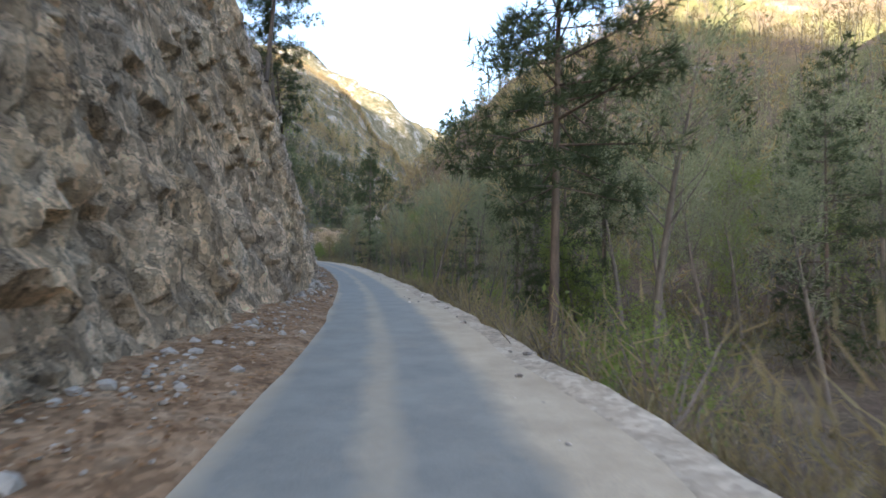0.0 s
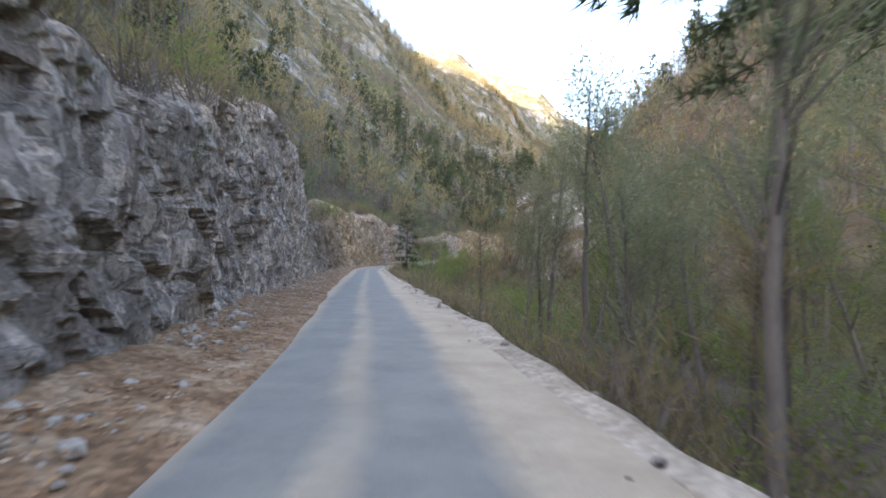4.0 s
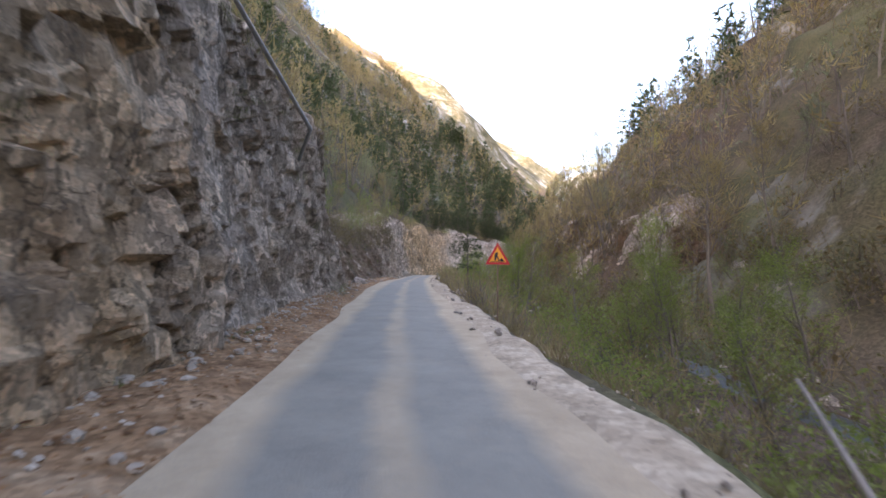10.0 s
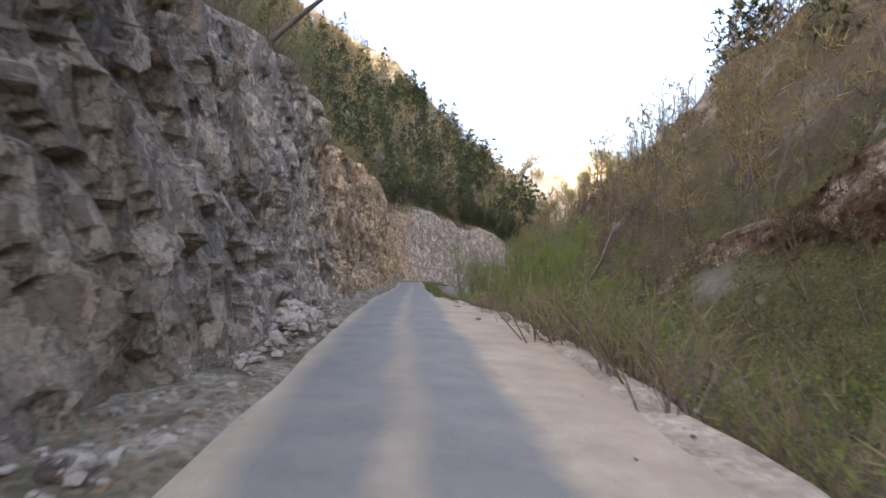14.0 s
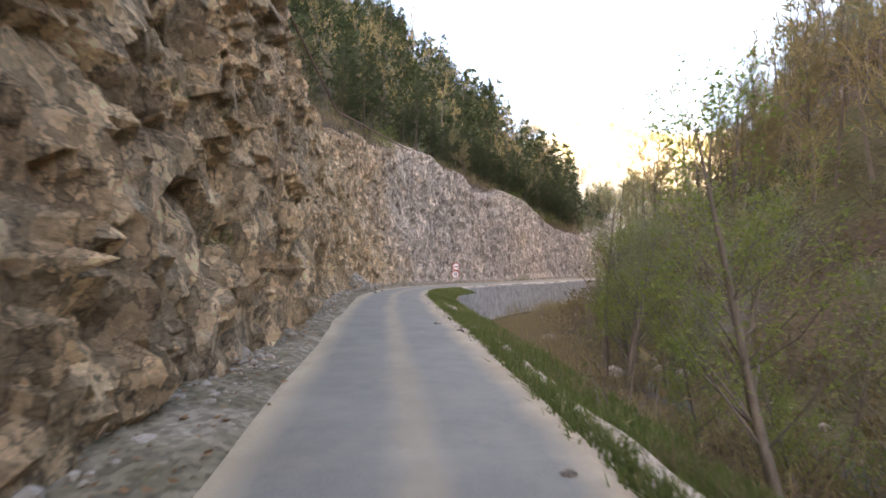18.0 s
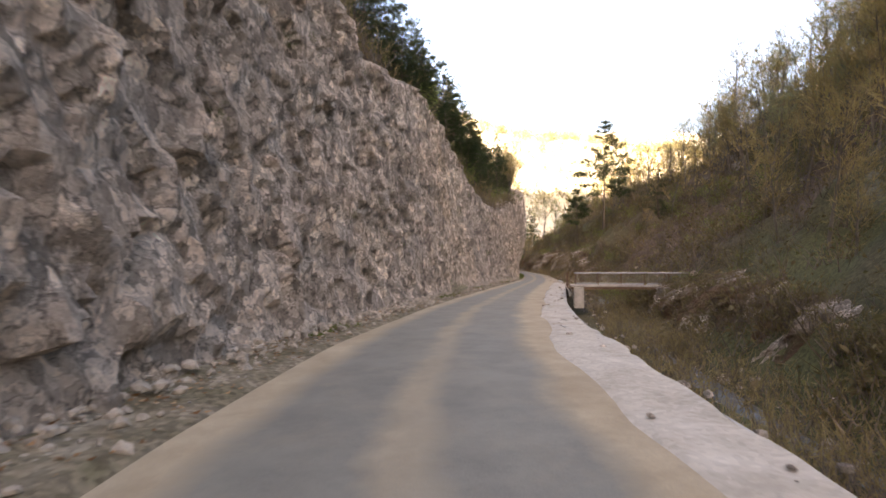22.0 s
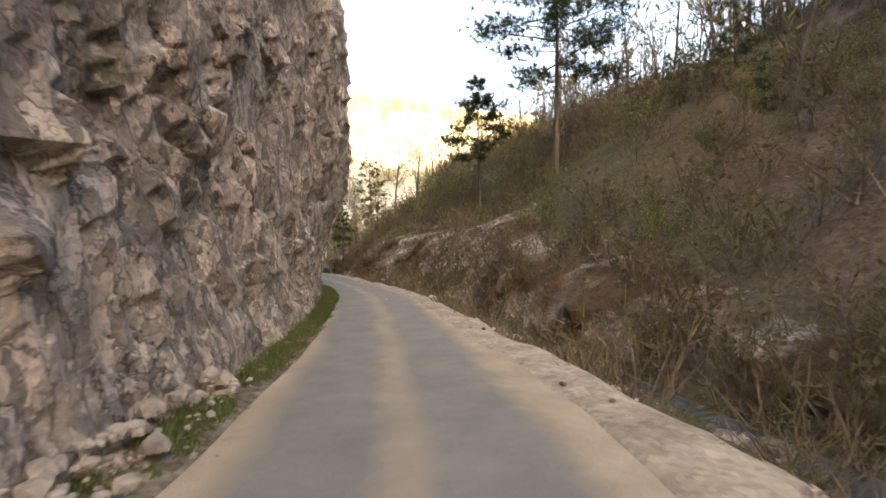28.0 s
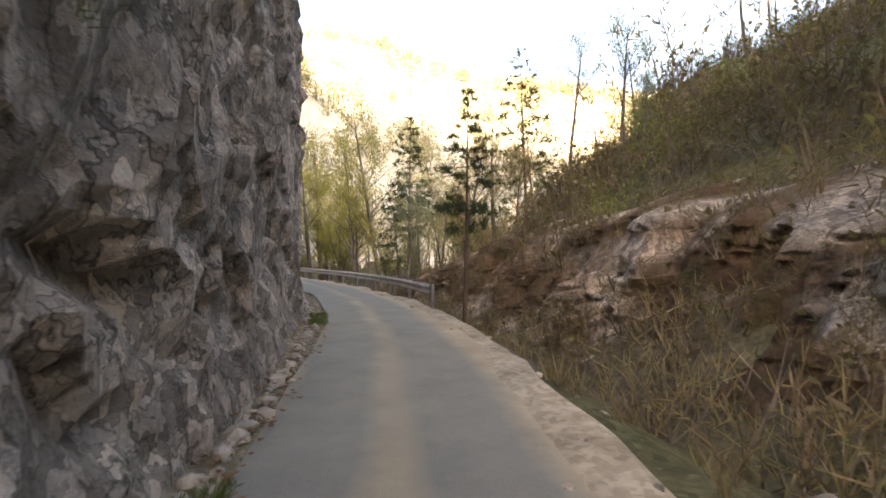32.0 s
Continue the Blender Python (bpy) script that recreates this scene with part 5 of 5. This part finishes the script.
n = 7600
s = rng.uniform(-10, 395, n)
f = rng.random(n) ** 0.55
u = RIM(s) - 0.1 + (FOOT(s) + 0.25 - RIM(s)) * f
strew("rubble_under_the_rock", s, u, 0.03 + 0.32 * np.clip((u - RIM(s)) / (FOOT(s) - 1.2 - RIM(s)), 0, 1) ** 1.5 * (1 + 0.6 * (s < 120)), 0.018 + 0.10 * rng.random(n) ** 5 + 0.022 * f, STONES, STONE, "pale broken stones fallen from the rock face", "stones", 0.01)
n = 1500
s = rng.uniform(284, 352, n)
f = np.abs(rng.normal(size=n)) * 0.3
u = FOOT(s) + 0.15 + f
strew("white_rubble", s, u, 0.04 + 0.2 * np.clip(1 - f, 0, 1), 0.02 + 0.12 * rng.random(n) ** 3.5, STONES, STONE, "heaps of pale broken stone at the foot of the rock", "stones", 0.03)


def rubble_heap(s0, reach, deep, tall, count):
    """A heap of broken stones against the foot of the rock, each stone a part."""
    o = at(s0, float(FOOT(s0)) + 0.5, 0.0)
    root = tagged(new("rubble_heap"), "heap of freshly fallen white broken stone against the rock", "rubble heap", "rubble heaps under the rock")
    root.matrix_world = Matrix.Translation(Vector(o))
    for k in range(count):
        along = float(np.clip(rng.normal() * 0.42, -1, 1))
        out = abs(float(rng.normal())) * 0.42 * (1 - 0.4 * abs(along))
        rise = max(0.0, 1 - abs(along) ** 1.5) * max(0.0, 1 - out) * tall * rng.uniform(0.75, 1.0)
        size = 0.035 + 0.13 * rng.random() ** 3
        q = s0 + along * reach
        p = at(q, float(FOOT(q)) + 0.32 + out * deep, 0.06 + rise) - o
        stone = new("stone", HEAP_STONES[k % 4])
        stone.parent = root
        stone.matrix_world = Matrix.Translation(Vector(o)) @ planted(p, rng.uniform(0, 6.28), size, rng.normal() * 0.5)


HEAP_STONES = [mesh_of("stone", v, f, STONE) for v, f in STONES]
rubble_heap(281.4, 3.2, 1.35, 1.05, 300)
rubble_heap(218.3, 2.4, 0.8, 0.6, 190)
rubble_heap(23.0, 2.2, 0.7, 0.45, 110)
n = 1700
s = rng.uniform(-10, 395, n)
u = EDGE(s) + rng.normal(size=n) * 0.5 + 0.1
strew("stones_of_the_edge", s, u, np.where(u > EDGE(s), -0.35 * np.clip(u - EDGE(s), 0, 2), 0.0), 0.015 + 0.10 * rng.random(n) ** 4, STONES, LOOSE, "pale stones along the broken road edge", "stones", 0.015)
n = 2200
s = rng.uniform(100, 372, n)
mid = (EDGE(s) + 3.8 + RISE(s)) / 2
u = mid + rng.normal(size=n) * 2.0
p = spot(s, u)
scatter("river_stones", STONES, p, rng.integers(0, 4, n), rng.uniform(0, 6.28, n), 0.06 + 0.35 * rng.random(n) ** 6, LOOSE, "grey and white stones of the river bed", "stones", 0.02)

flake = (np.array([[-1, 0, 0.1], [0, -0.6, 0], [1, 0, 0.25], [0, 0.6, 0.3]]) * 1.0, np.array([[0, 1, 2], [0, 2, 3]]))
flake2 = (np.array([[-1, 0, 0.5], [0, -0.5, 0.1], [1, 0.1, 0.3], [0, 0.7, 0.0]]) * 1.0, np.array([[0, 1, 2], [0, 2, 3]]))
n = 32000
s = np.r_[rng.uniform(-10, 205, n - 6000), rng.uniform(205, 395, 6000)]
f = rng.random(n) ** 0.6
u = RIM(s) + 0.1 + (FOOT(s) - RIM(s) - 0.1) * f
strew("fallen_leaves", s, u, 0.045 + 0.32 * np.clip((u - RIM(s)) / (FOOT(s) - 1.2 - RIM(s)), 0, 1) ** 1.5 * (1 + 0.6 * (s < 120)), 0.02 + 0.035 * rng.random(n), [flake, flake2], DRY, "brown fallen leaves along the verge", "leaves", 0.02)


def tuft(rng, tall, n):
    st = Sticks()
    st.blades(rng.normal(size=(n, 3)) * np.array([0.06, 0.06, 0]), rng.normal(size=(n, 3)) * 0.4 + np.array([0, 0, 1.0]), tall * (0.5 + 0.7 * rng.random(n)), 0.02, rng)
    return st.done()


TUFTS = [tuft(rng, 0.15, 14) for _ in range(4)]
n1, n2, n3 = 6500, 4200, 500
s = np.r_[rng.uniform(230, 291, n1), rng.uniform(286, 352, 1600), rng.uniform(350, 384, n2 - 1600), rng.uniform(-5, 230, n3)]
u = np.r_[EDGE(s[:n1]) - 0.05 + 1.3 * rng.random(n1) ** 1.5, np.zeros(n2 + n3)]
left = FOOT(s) + 0.22 + np.abs(rng.normal(size=len(s))) * np.where((s > 350) & (s < 384), 0.30, 0.22)
u[n1:] = np.minimum(left, np.maximum(RIM(s) - 0.02, FOOT(s) + 0.35))[n1:]
h = np.where(np.arange(len(s)) < n1, -0.30 * np.clip(u - EDGE(s), 0, 3), 0.10)
keep = (np.arange(len(s)) < n1) | (layers(s, s * 0, 5.0, 2, 3.0) > -0.05) | ((s > 352) & (s < 367))
strew("verge_grass", s[keep], u[keep], h[keep], rng.uniform(0.5, 1.3, keep.sum()) * np.where(u[keep] < 0, 0.65, 1.0) * np.where(s[keep] > 368, 0.7, 1.0), TUFTS, GRASS, "tufts of green grass along the road", "grass", 0.0)
n = 6000
s = np.r_[rng.uniform(-5, 300, 5500), rng.uniform(345, 400, 500)]
u = EDGE(s) + 0.5 + 6.5 * rng.random(n) ** 1.3
p = spot(s, u)
DEAD_TUFTS = [tuft(rng, 0.34, 16) for _ in range(4)]
scatter("dead_grass", DEAD_TUFTS, p, rng.integers(0, 4, n), rng.uniform(0, 6.28, n), rng.uniform(0.5, 1.5, n), DEAD, "brown dead grass on the river bank", "grass", -0.03)
n = 420
s = rng.uniform(30, 400, n)
k = rng.random(n)
hh = (0.15 + 0.85 * k) * TALL(s)
uu = FOOT(s) - LEAN(s) * hh + 0.05
p = at(s, uu, hh)
scatter("plants_on_the_rock", [t[1] for t in SHRUB], p, rng.integers(0, 3, n), rng.uniform(0, 6.28, n), 0.12 + 0.35 * rng.random(n), GRASS, "small plants rooted in cracks of the rock", "plants", 0.0)

# boulders
boulder_mesh = []
for k in range(4):
    bm = bmesh.new()
    bmesh.ops.create_icosphere(bm, subdivisions=3, radius=1)
    for v in bm.verts:
        q = v.co.copy()
        cell = noise.voronoi(q * 1.3 + Vector((k * 7.0, 0, 0)))[0]
        v.co = q * (0.72 + 0.35 * (cell[1] - cell[0]) + 0.06 * noise.noise(q * 5)) * Vector((1, 0.8, 0.7)).length / 1.45
        v.co.z *= 0.7
    me = bpy.data.meshes.new("boulder")
    bm.to_mesh(me)
    bm.free()
    me.materials.append(LOOSE)
    boulder_mesh.append(me)
SPOTS = [(186.5, -2.7, 0.55), (188.4, -2.8, 0.4), (18, -2.6, 0.3), (60, -2.9, 0.3), (133, -3.2, 0.26), (212, -2.0, 0.22), (246, -2.1, 0.26), (280.4, -2.35, 0.26), (283.0, -2.5, 0.3), (217.2, -2.0, 0.22), (219.4, -2.1, 0.26),
         (281, 8.2, 0.7), (270, 8.0, 0.6), (226, 8, 0.7), (371, 2.3, 0.13), (374, 2.4, 0.15), (208, 2.4, 0.3), (205, 2.5, 0.38), (200, 2.4, 0.26), (178, 2.7, 0.3)]
for k, (s, u, r) in enumerate(SPOTS):
    p = spot(np.array([s]), np.array([u]))[0] if u > 3.2 else at(s, u, 0.03)
    ob = new("boulder", boulder_mesh[k % 4])
    ob.matrix_world = planted(p + np.array([0, 0, r * 0.22]), k * 1.7, r)
    tagged(ob, "rough pale limestone boulder lying by the road" if u < 3.2 else "pale limestone boulder lying in the river bed", "boulder", "boulders of the valley")


# ---- river ----
def water_material():
    m = Mat("river_water", 0.3, spec=0.5)
    w = m.place((1, 1, 1))
    foam = m.ramp(m.noise(w, 0.9, 6, 0.75, 1.2), (0.55, 0.0), (0.72, 1.0))
    m.colour(m.mix(foam, (0.05, 0.055, 0.045), (0.36, 0.36, 0.33)))
    m.put(m.b, "Roughness", m.ramp(foam, (0.0, 0.42), (1.0, 0.8)))
    m.bump(m.noise(w, 5.0, 4, 0.6, 0.6), 0.5, 0.06)
    return m.m


WS = np.arange(112, 372, 1.0)
wm = (EDGE(WS) + 3.8 + RISE(WS)) / 2
half = np.clip((RISE(WS) - EDGE(WS) - 4.2) / 2, 0.4, 1.05) * (0.8 + 0.25 * layers(WS, WS * 0, 14.0, 2, 5.0))
WU = [wm + half * (k / 3 - 1) for k in range(7)]
WH = [DROP(WS) + 0.06 - 0.25 * abs(k / 3 - 1) ** 3 for k in range(7)]
strip("river", WS, WU, WH, water_material(), "shallow river with white water among stones", "water")


# ---- concrete along the river side ----
def wall_along(name, s0, s1, side, thick, top, bottom, label, category, step=0.5):
    s = np.arange(s0, s1 + step, step)
    ring = [(0, bottom), (0, top - 0.03), (0.03, top), (thick - 0.03, top), (thick, top - 0.03), (thick + 0.25 * (top - bottom) * 0.3, bottom)]
    rows = np.stack([at(s, EDGE(s) + side + du, h + 0.012 * layers(s, s * 0 + du, 1.4, 2, 6.0)) for du, h in ring], 1)
    f = grid_faces(len(s), len(ring))[:, ::-1]
    me = mesh_of(name, rows.reshape(-1, 3), f, CONCRETE)
    bm = bmesh.new()
    bm.from_mesh(me)
    bmesh.ops.holes_fill(bm, edges=[e for e in bm.edges if e.is_boundary], sides=12)
    bm.to_mesh(me)
    bm.free()
    return tagged(new(name, me), label, category, kind="structure")


wall_along("retaining_wall", 289.5, 338.3, -0.10, 0.32, -0.05, -3.2, "pale concrete retaining wall holding the road above the river", "wall")
wall_along("kerb", 341.0, 347.8, -0.05, 0.24, 0.08, -0.6, "low weathered concrete kerb along the road edge", "kerb")


# ---- footbridge with railings ----
def build_bridge():
    yaw = turn_at(337.0)
    root = tagged(new("footbridge"), "narrow concrete footbridge with rusty steel railings over the river", "bridge")
    root.matrix_world = planted(at(337.0, 3.35, -0.12), yaw)
    # local x: away from the road, local y: along the road
    span = 9.4
    part("deck", box((span, 1.7, 0.16), (span / 2 + 0.1, 0, 0.02), 0.02), CONCRETE, root, "thin concrete deck")
    for y in (-0.72, 0.72):
        part("beam", box((span, 0.14, 0.20), (span / 2 + 0.1, y, -0.15), 0.01), RUST, root, "rusty steel beam")
    part("pier", box((0.8, 1.9, 1.7), (0.75, 0, -0.93), 0.05), CONCRETE, root, "blocky concrete pier")
    part("far_pier", box((0.9, 1.9, 3.0), (span + 0.1, 0, -1.45), 0.05), CONCRETE, root)
    for y in (-0.8, 0.8):
        rail = new("railing", None)
        rail.parent = root
        tagged(rail, "rusty steel railing with wire mesh")
        for x in np.arange(0.5, span, 1.74):
            part("post", box((0.075, 0.06, 0.95), (x, y, 0.56), 0.006), RUST, rail)
        for z in (1.03, 0.16):
            part("bar", rod((0.4, y, z), (span, y, z), 0.036, 8), STEEL, rail, "weathered pale steel bar")
        wires = bmesh.new()
        for q in np.arange(0.28, 1.0, 0.11):
            bmesh.ops.create_cube(wires, size=1, matrix=Matrix.Translation((span / 2 + 0.2, y, q)) @ Matrix.Diagonal((span - 0.4, 0.006, 0.006, 1)))
        for q in np.arange(0.5, span, 0.14):
            bmesh.ops.create_cube(wires, size=1, matrix=Matrix.Translation((q, y, 0.6)) @ Matrix.Diagonal((0.006, 0.006, 0.86, 1)))
        part("mesh", wires, STEEL, rail, "thin grey wire mesh")
    # the railing turns along the road beyond the bridge
    side = tagged(new("side_railing"), "rusty steel railing along the road by the footbridge", "railing")
    side.matrix_world = planted(at(338.0, 3.3, -0.15), yaw)
    for q in np.arange(0.0, 2.5, 0.8):
        part("post", box((0.05, 0.05, 1.2), (-0.05 * q, q, 0.42), 0.006), RUST, side)
    for z in (1.0, 0.2):
        part("bar", rod((0, 0, z), (-0.12, 2.4, z), 0.026, 8), RUST, side)


build_bridge()


# ---- guard rail after the last bend ----
def build_guard_rail():
    root = tagged(new("guard_rail"), "weathered pale guard rail on the outside of the bend", "guard rail")
    s0 = 385.5
    root.matrix_world = planted(at(s0, 1.9, 0), 0)
    inv = np.array(at(s0, 1.9, 0))
    ss = np.arange(s0, 418, 1.0)
    prof = [(0, 0.42), (0.05, 0.47), (0.0, 0.53), (0.0, 0.57), (0.05, 0.63), (0, 0.70), (0.012, 0.70), (0.062, 0.63), (0.012, 0.57), (0.012, 0.53), (0.062, 0.47), (0.012, 0.42)]
    rows = np.stack([at(ss, EDGE(ss) + 0.15 - du, h) for du, h in prof + prof[:1]], 1) - inv
    me = mesh_of("beam", rows.reshape(-1, 3), grid_faces(len(ss), len(prof) + 1), CONCRETE)
    beam = new("beam", me)
    beam.parent = root
    for s in ss[::3]:
        p = at(s, EDGE(s) + 0.22, 0.0) - inv
        part("post", box((0.08, 0.08, 1.1), (p[0], p[1], p[2] + 0.15), 0.008), STEEL, root)


build_guard_rail()


# ---- road signs ----
def disc(r, thick, y):
    bm = bmesh.new()
    bmesh.ops.create_cone(bm, cap_ends=True, segments=48, radius1=r, radius2=r, depth=thick, matrix=Matrix.Translation((0, y, 0)) @ Matrix.Rotation(radians(90), 4, "X"))
    return bm


def slab(points, thick, y):
    """A flat plate from points in x and z."""
    bm = bmesh.new()
    front = [bm.verts.new((x, y - thick / 2, z)) for x, z in points]
    back = [bm.verts.new((x, y + thick / 2, z)) for x, z in points]
    bm.faces.new(front)
    bm.faces.new(back[::-1])
    n = len(points)
    for i in range(n):
        bm.faces.new((front[i], back[i], back[(i + 1) % n], front[(i + 1) % n]))
    bmesh.ops.recalc_face_normals(bm, faces=bm.faces[:])
    return bm


def moved(bm, x, y, z):
    bmesh.ops.translate(bm, verts=bm.verts[:], vec=(x, y, z))
    return bm


def lettering(words, size, parent, where):
    cu = bpy.data.curves.new("numerals", "FONT")
    cu.body, cu.size, cu.extrude, cu.align_x, cu.align_y = words, size, 0.002, "CENTER", "CENTER"
    cu.offset = 0.006
    tmp = new("numerals_outline", cu)
    bpy.context.view_layer.update()
    me = bpy.data.meshes.new_from_object(tmp.evaluated_get(bpy.context.evaluated_depsgraph_get()))
    bpy.data.objects.remove(tmp)
    me.materials.clear()
    me.materials.append(BLACK)
    ob = new("numerals", me)
    ob.parent = parent
    ob.matrix_local = Matrix.Translation(where) @ Matrix.Rotation(radians(90), 4, "X") @ Matrix.Diagonal((0.82, 1.15, 1, 1))
    return tagged(ob, "black numerals 20")


def build_circle_signs():
    root = tagged(new("road_sign"), "two round red-rimmed traffic signs on one thin post", "road sign")
    root.matrix_world = planted(at(290.9, 1.92, -0.28), turn_at(284.0) - 0.02, 0.97)
    part("post", rod((-0.02, 0.03, -0.4), (0.11, 0.03, 2.2), 0.022), STEEL, root, "thin grey steel post")
    for x, z, kind in ((0.10, 1.92, "cars"), (0.06, 1.32, "limit")):
        plate = part("plate", moved(disc(0.285, 0.012, 0), x, 0, z), RED, root, "red rim")
        part("face", moved(disc(0.243, 0.006, -0.010), x, 0, z), WHITE, plate, "white face")
        part("clamp", moved(box((0.10, 0.05, 0.03), (0, 0.035, 0), 0.004), x, 0, z), STEEL, plate)
        if kind == "cars":
            for dx, m in ((-0.1, RED), (0.1, BLACK)):
                part("mark", moved(slab([(-0.088, -0.042), (0.088, -0.042), (0.088, 0.012), (0.055, 0.018), (0.034, 0.055), (-0.04, 0.055), (-0.058, 0.018), (-0.088, 0.012)], 0.004, -0.016), x + dx, 0, z - 0.02), m, plate)
        else:
            lettering("20", 0.31, plate, (x, -0.0155, z))


def build_warning_sign():
    root = tagged(new("warning_sign"), "orange triangular warning sign with red border on rusty post", "road sign")
    root.matrix_world = planted(at(168.3, 2.62, 0.0), turn_at(160.0), 1.0)
    part("post", rod((0, 0.03, -0.5), (0.01, 0.03, 1.85), 0.02), RUST, root, "thin rusty post")
    r = 0.37
    tri = lambda k: [(-0.866 * k, -0.5 * k), (0.866 * k, -0.5 * k), (0, k)]
    plate = part("plate", moved(slab(tri(r), 0.012, 0), 0, 0, 1.60), RED, root, "red border")
    part("face", moved(slab(tri(r * 0.70), 0.006, -0.010), 0, 0, 1.60), ORANGE, plate, "orange face")
    part("mark", moved(slab([(-0.055, -0.09), (-0.02, -0.09), (0.01, 0.01), (0.04, -0.09), (0.075, -0.09), (0.02, 0.06), (0.05, 0.10), (0.0, 0.13), (-0.05, 0.08)], 0.004, -0.016), -0.03, 0, 1.60), BLACK, plate)
    part("mark", moved(slab([(0.02, -0.10), (0.17, -0.10), (0.10, -0.02)], 0.004, -0.016), 0, 0, 1.60), BLACK, plate)
    part("mark", moved(slab([(-0.18, -0.125), (0.18, -0.125), (0.18, -0.108), (-0.18, -0.108)], 0.004, -0.016), 0, 0, 1.60), BLACK, plate)


build_circle_signs()
build_warning_sign()


# ---- poles, dead wood ----
def bent_log(name, places, r0, r1, material, label, category):
    st = Sticks()
    p = np.array(places, float)
    o = p[0].copy()
    n = len(p)
    for k in range(n - 1):
        st.rod(p[k] - o, p[k + 1] - o, r0 + (r1 - r0) * k / (n - 1), r0 + (r1 - r0) * (k + 1) / (n - 1), 8)
    v, f = st.done()
    ob = new(name, mesh_of(name, v, f, material, smooth_faces=True))
    ob.matrix_world = Matrix.Translation(Vector(o))
    return tagged(ob, label, category)


PALE = plain("pale_dead_wood", (0.24, 0.21, 0.175), 0.9, vary=0.25, scale=5.0)
bent_log("leaning_pole", [at(171.4, -3.0, 4.6), at(170.0, -2.4, 5.2), at(166.0, -3.2, 6.8), at(162.0, -4.1, 8.4)], 0.06, 0.05, STEEL, "long grey pole leaning down the rock face", "pole")
bent_log("marker_stick", [at(60.5, 2.35, -0.1), at(60.5, 2.37, 0.45), at(60.45, 2.33, 0.85)], 0.025, 0.018, PALE, "short pale stick standing at the road edge", "stick")
bent_log("marker_stick", [at(41.5, 2.4, -0.1), at(41.5, 2.43, 0.5)], 0.03, 0.02, PALE, "short pale stump standing at the road edge", "stick")
bent_log("dead_tree", [at(244.5, 6.6, -1.4), at(244.5, 6.55, 0.3), at(244.4, 6.6, 1.9)], 0.085, 0.06, PALE, "pale broken trunk standing in the thicket", "dead tree")
bent_log("fallen_branch", [at(158.0, 2.7, 0.0), at(158.8, 3.4, -0.2), at(160.2, 4.0, 0.35)], 0.035, 0.02, PALE, "pale fallen branch lying over the road edge", "branch")


def lying(s0, u0, s1, u1, r, lift0=0.3, lift1=0.3, label="pale fallen log lying down the far slope"):
    p = spot(np.array([s0, (s0 + s1) / 2, s1]), np.array([u0, (u0 + u1) / 2, u1]))
    p[:, 2] += np.array([lift0, (lift0 + lift1) / 2, lift1])
    bent_log("fallen_log", p, r, r * 0.6, PALE, label, "fallen tree")


lying(374.2, 7.6, 376.0, 10.2, 0.07, 0.1, 0.5)
lying(252, 15.0, 256, 19.5, 0.09, 0.3, 0.6)
lying(310, 15.5, 306, 20.0, 0.08, 0.3, 0.6)
bent_log("fallen_log", [at(270.0, -3.6, 10.3), at(283.0, -4.3, 11.0), at(297.0, -4.6, 12.2)], 0.05, 0.07, RUST, "thin bare trunk hanging down over the rock face", "fallen tree")
lying(62, 7.0, 57, 9.5, 0.06, 0.9, 0.5, "dark dead trunk leaning among the trees")
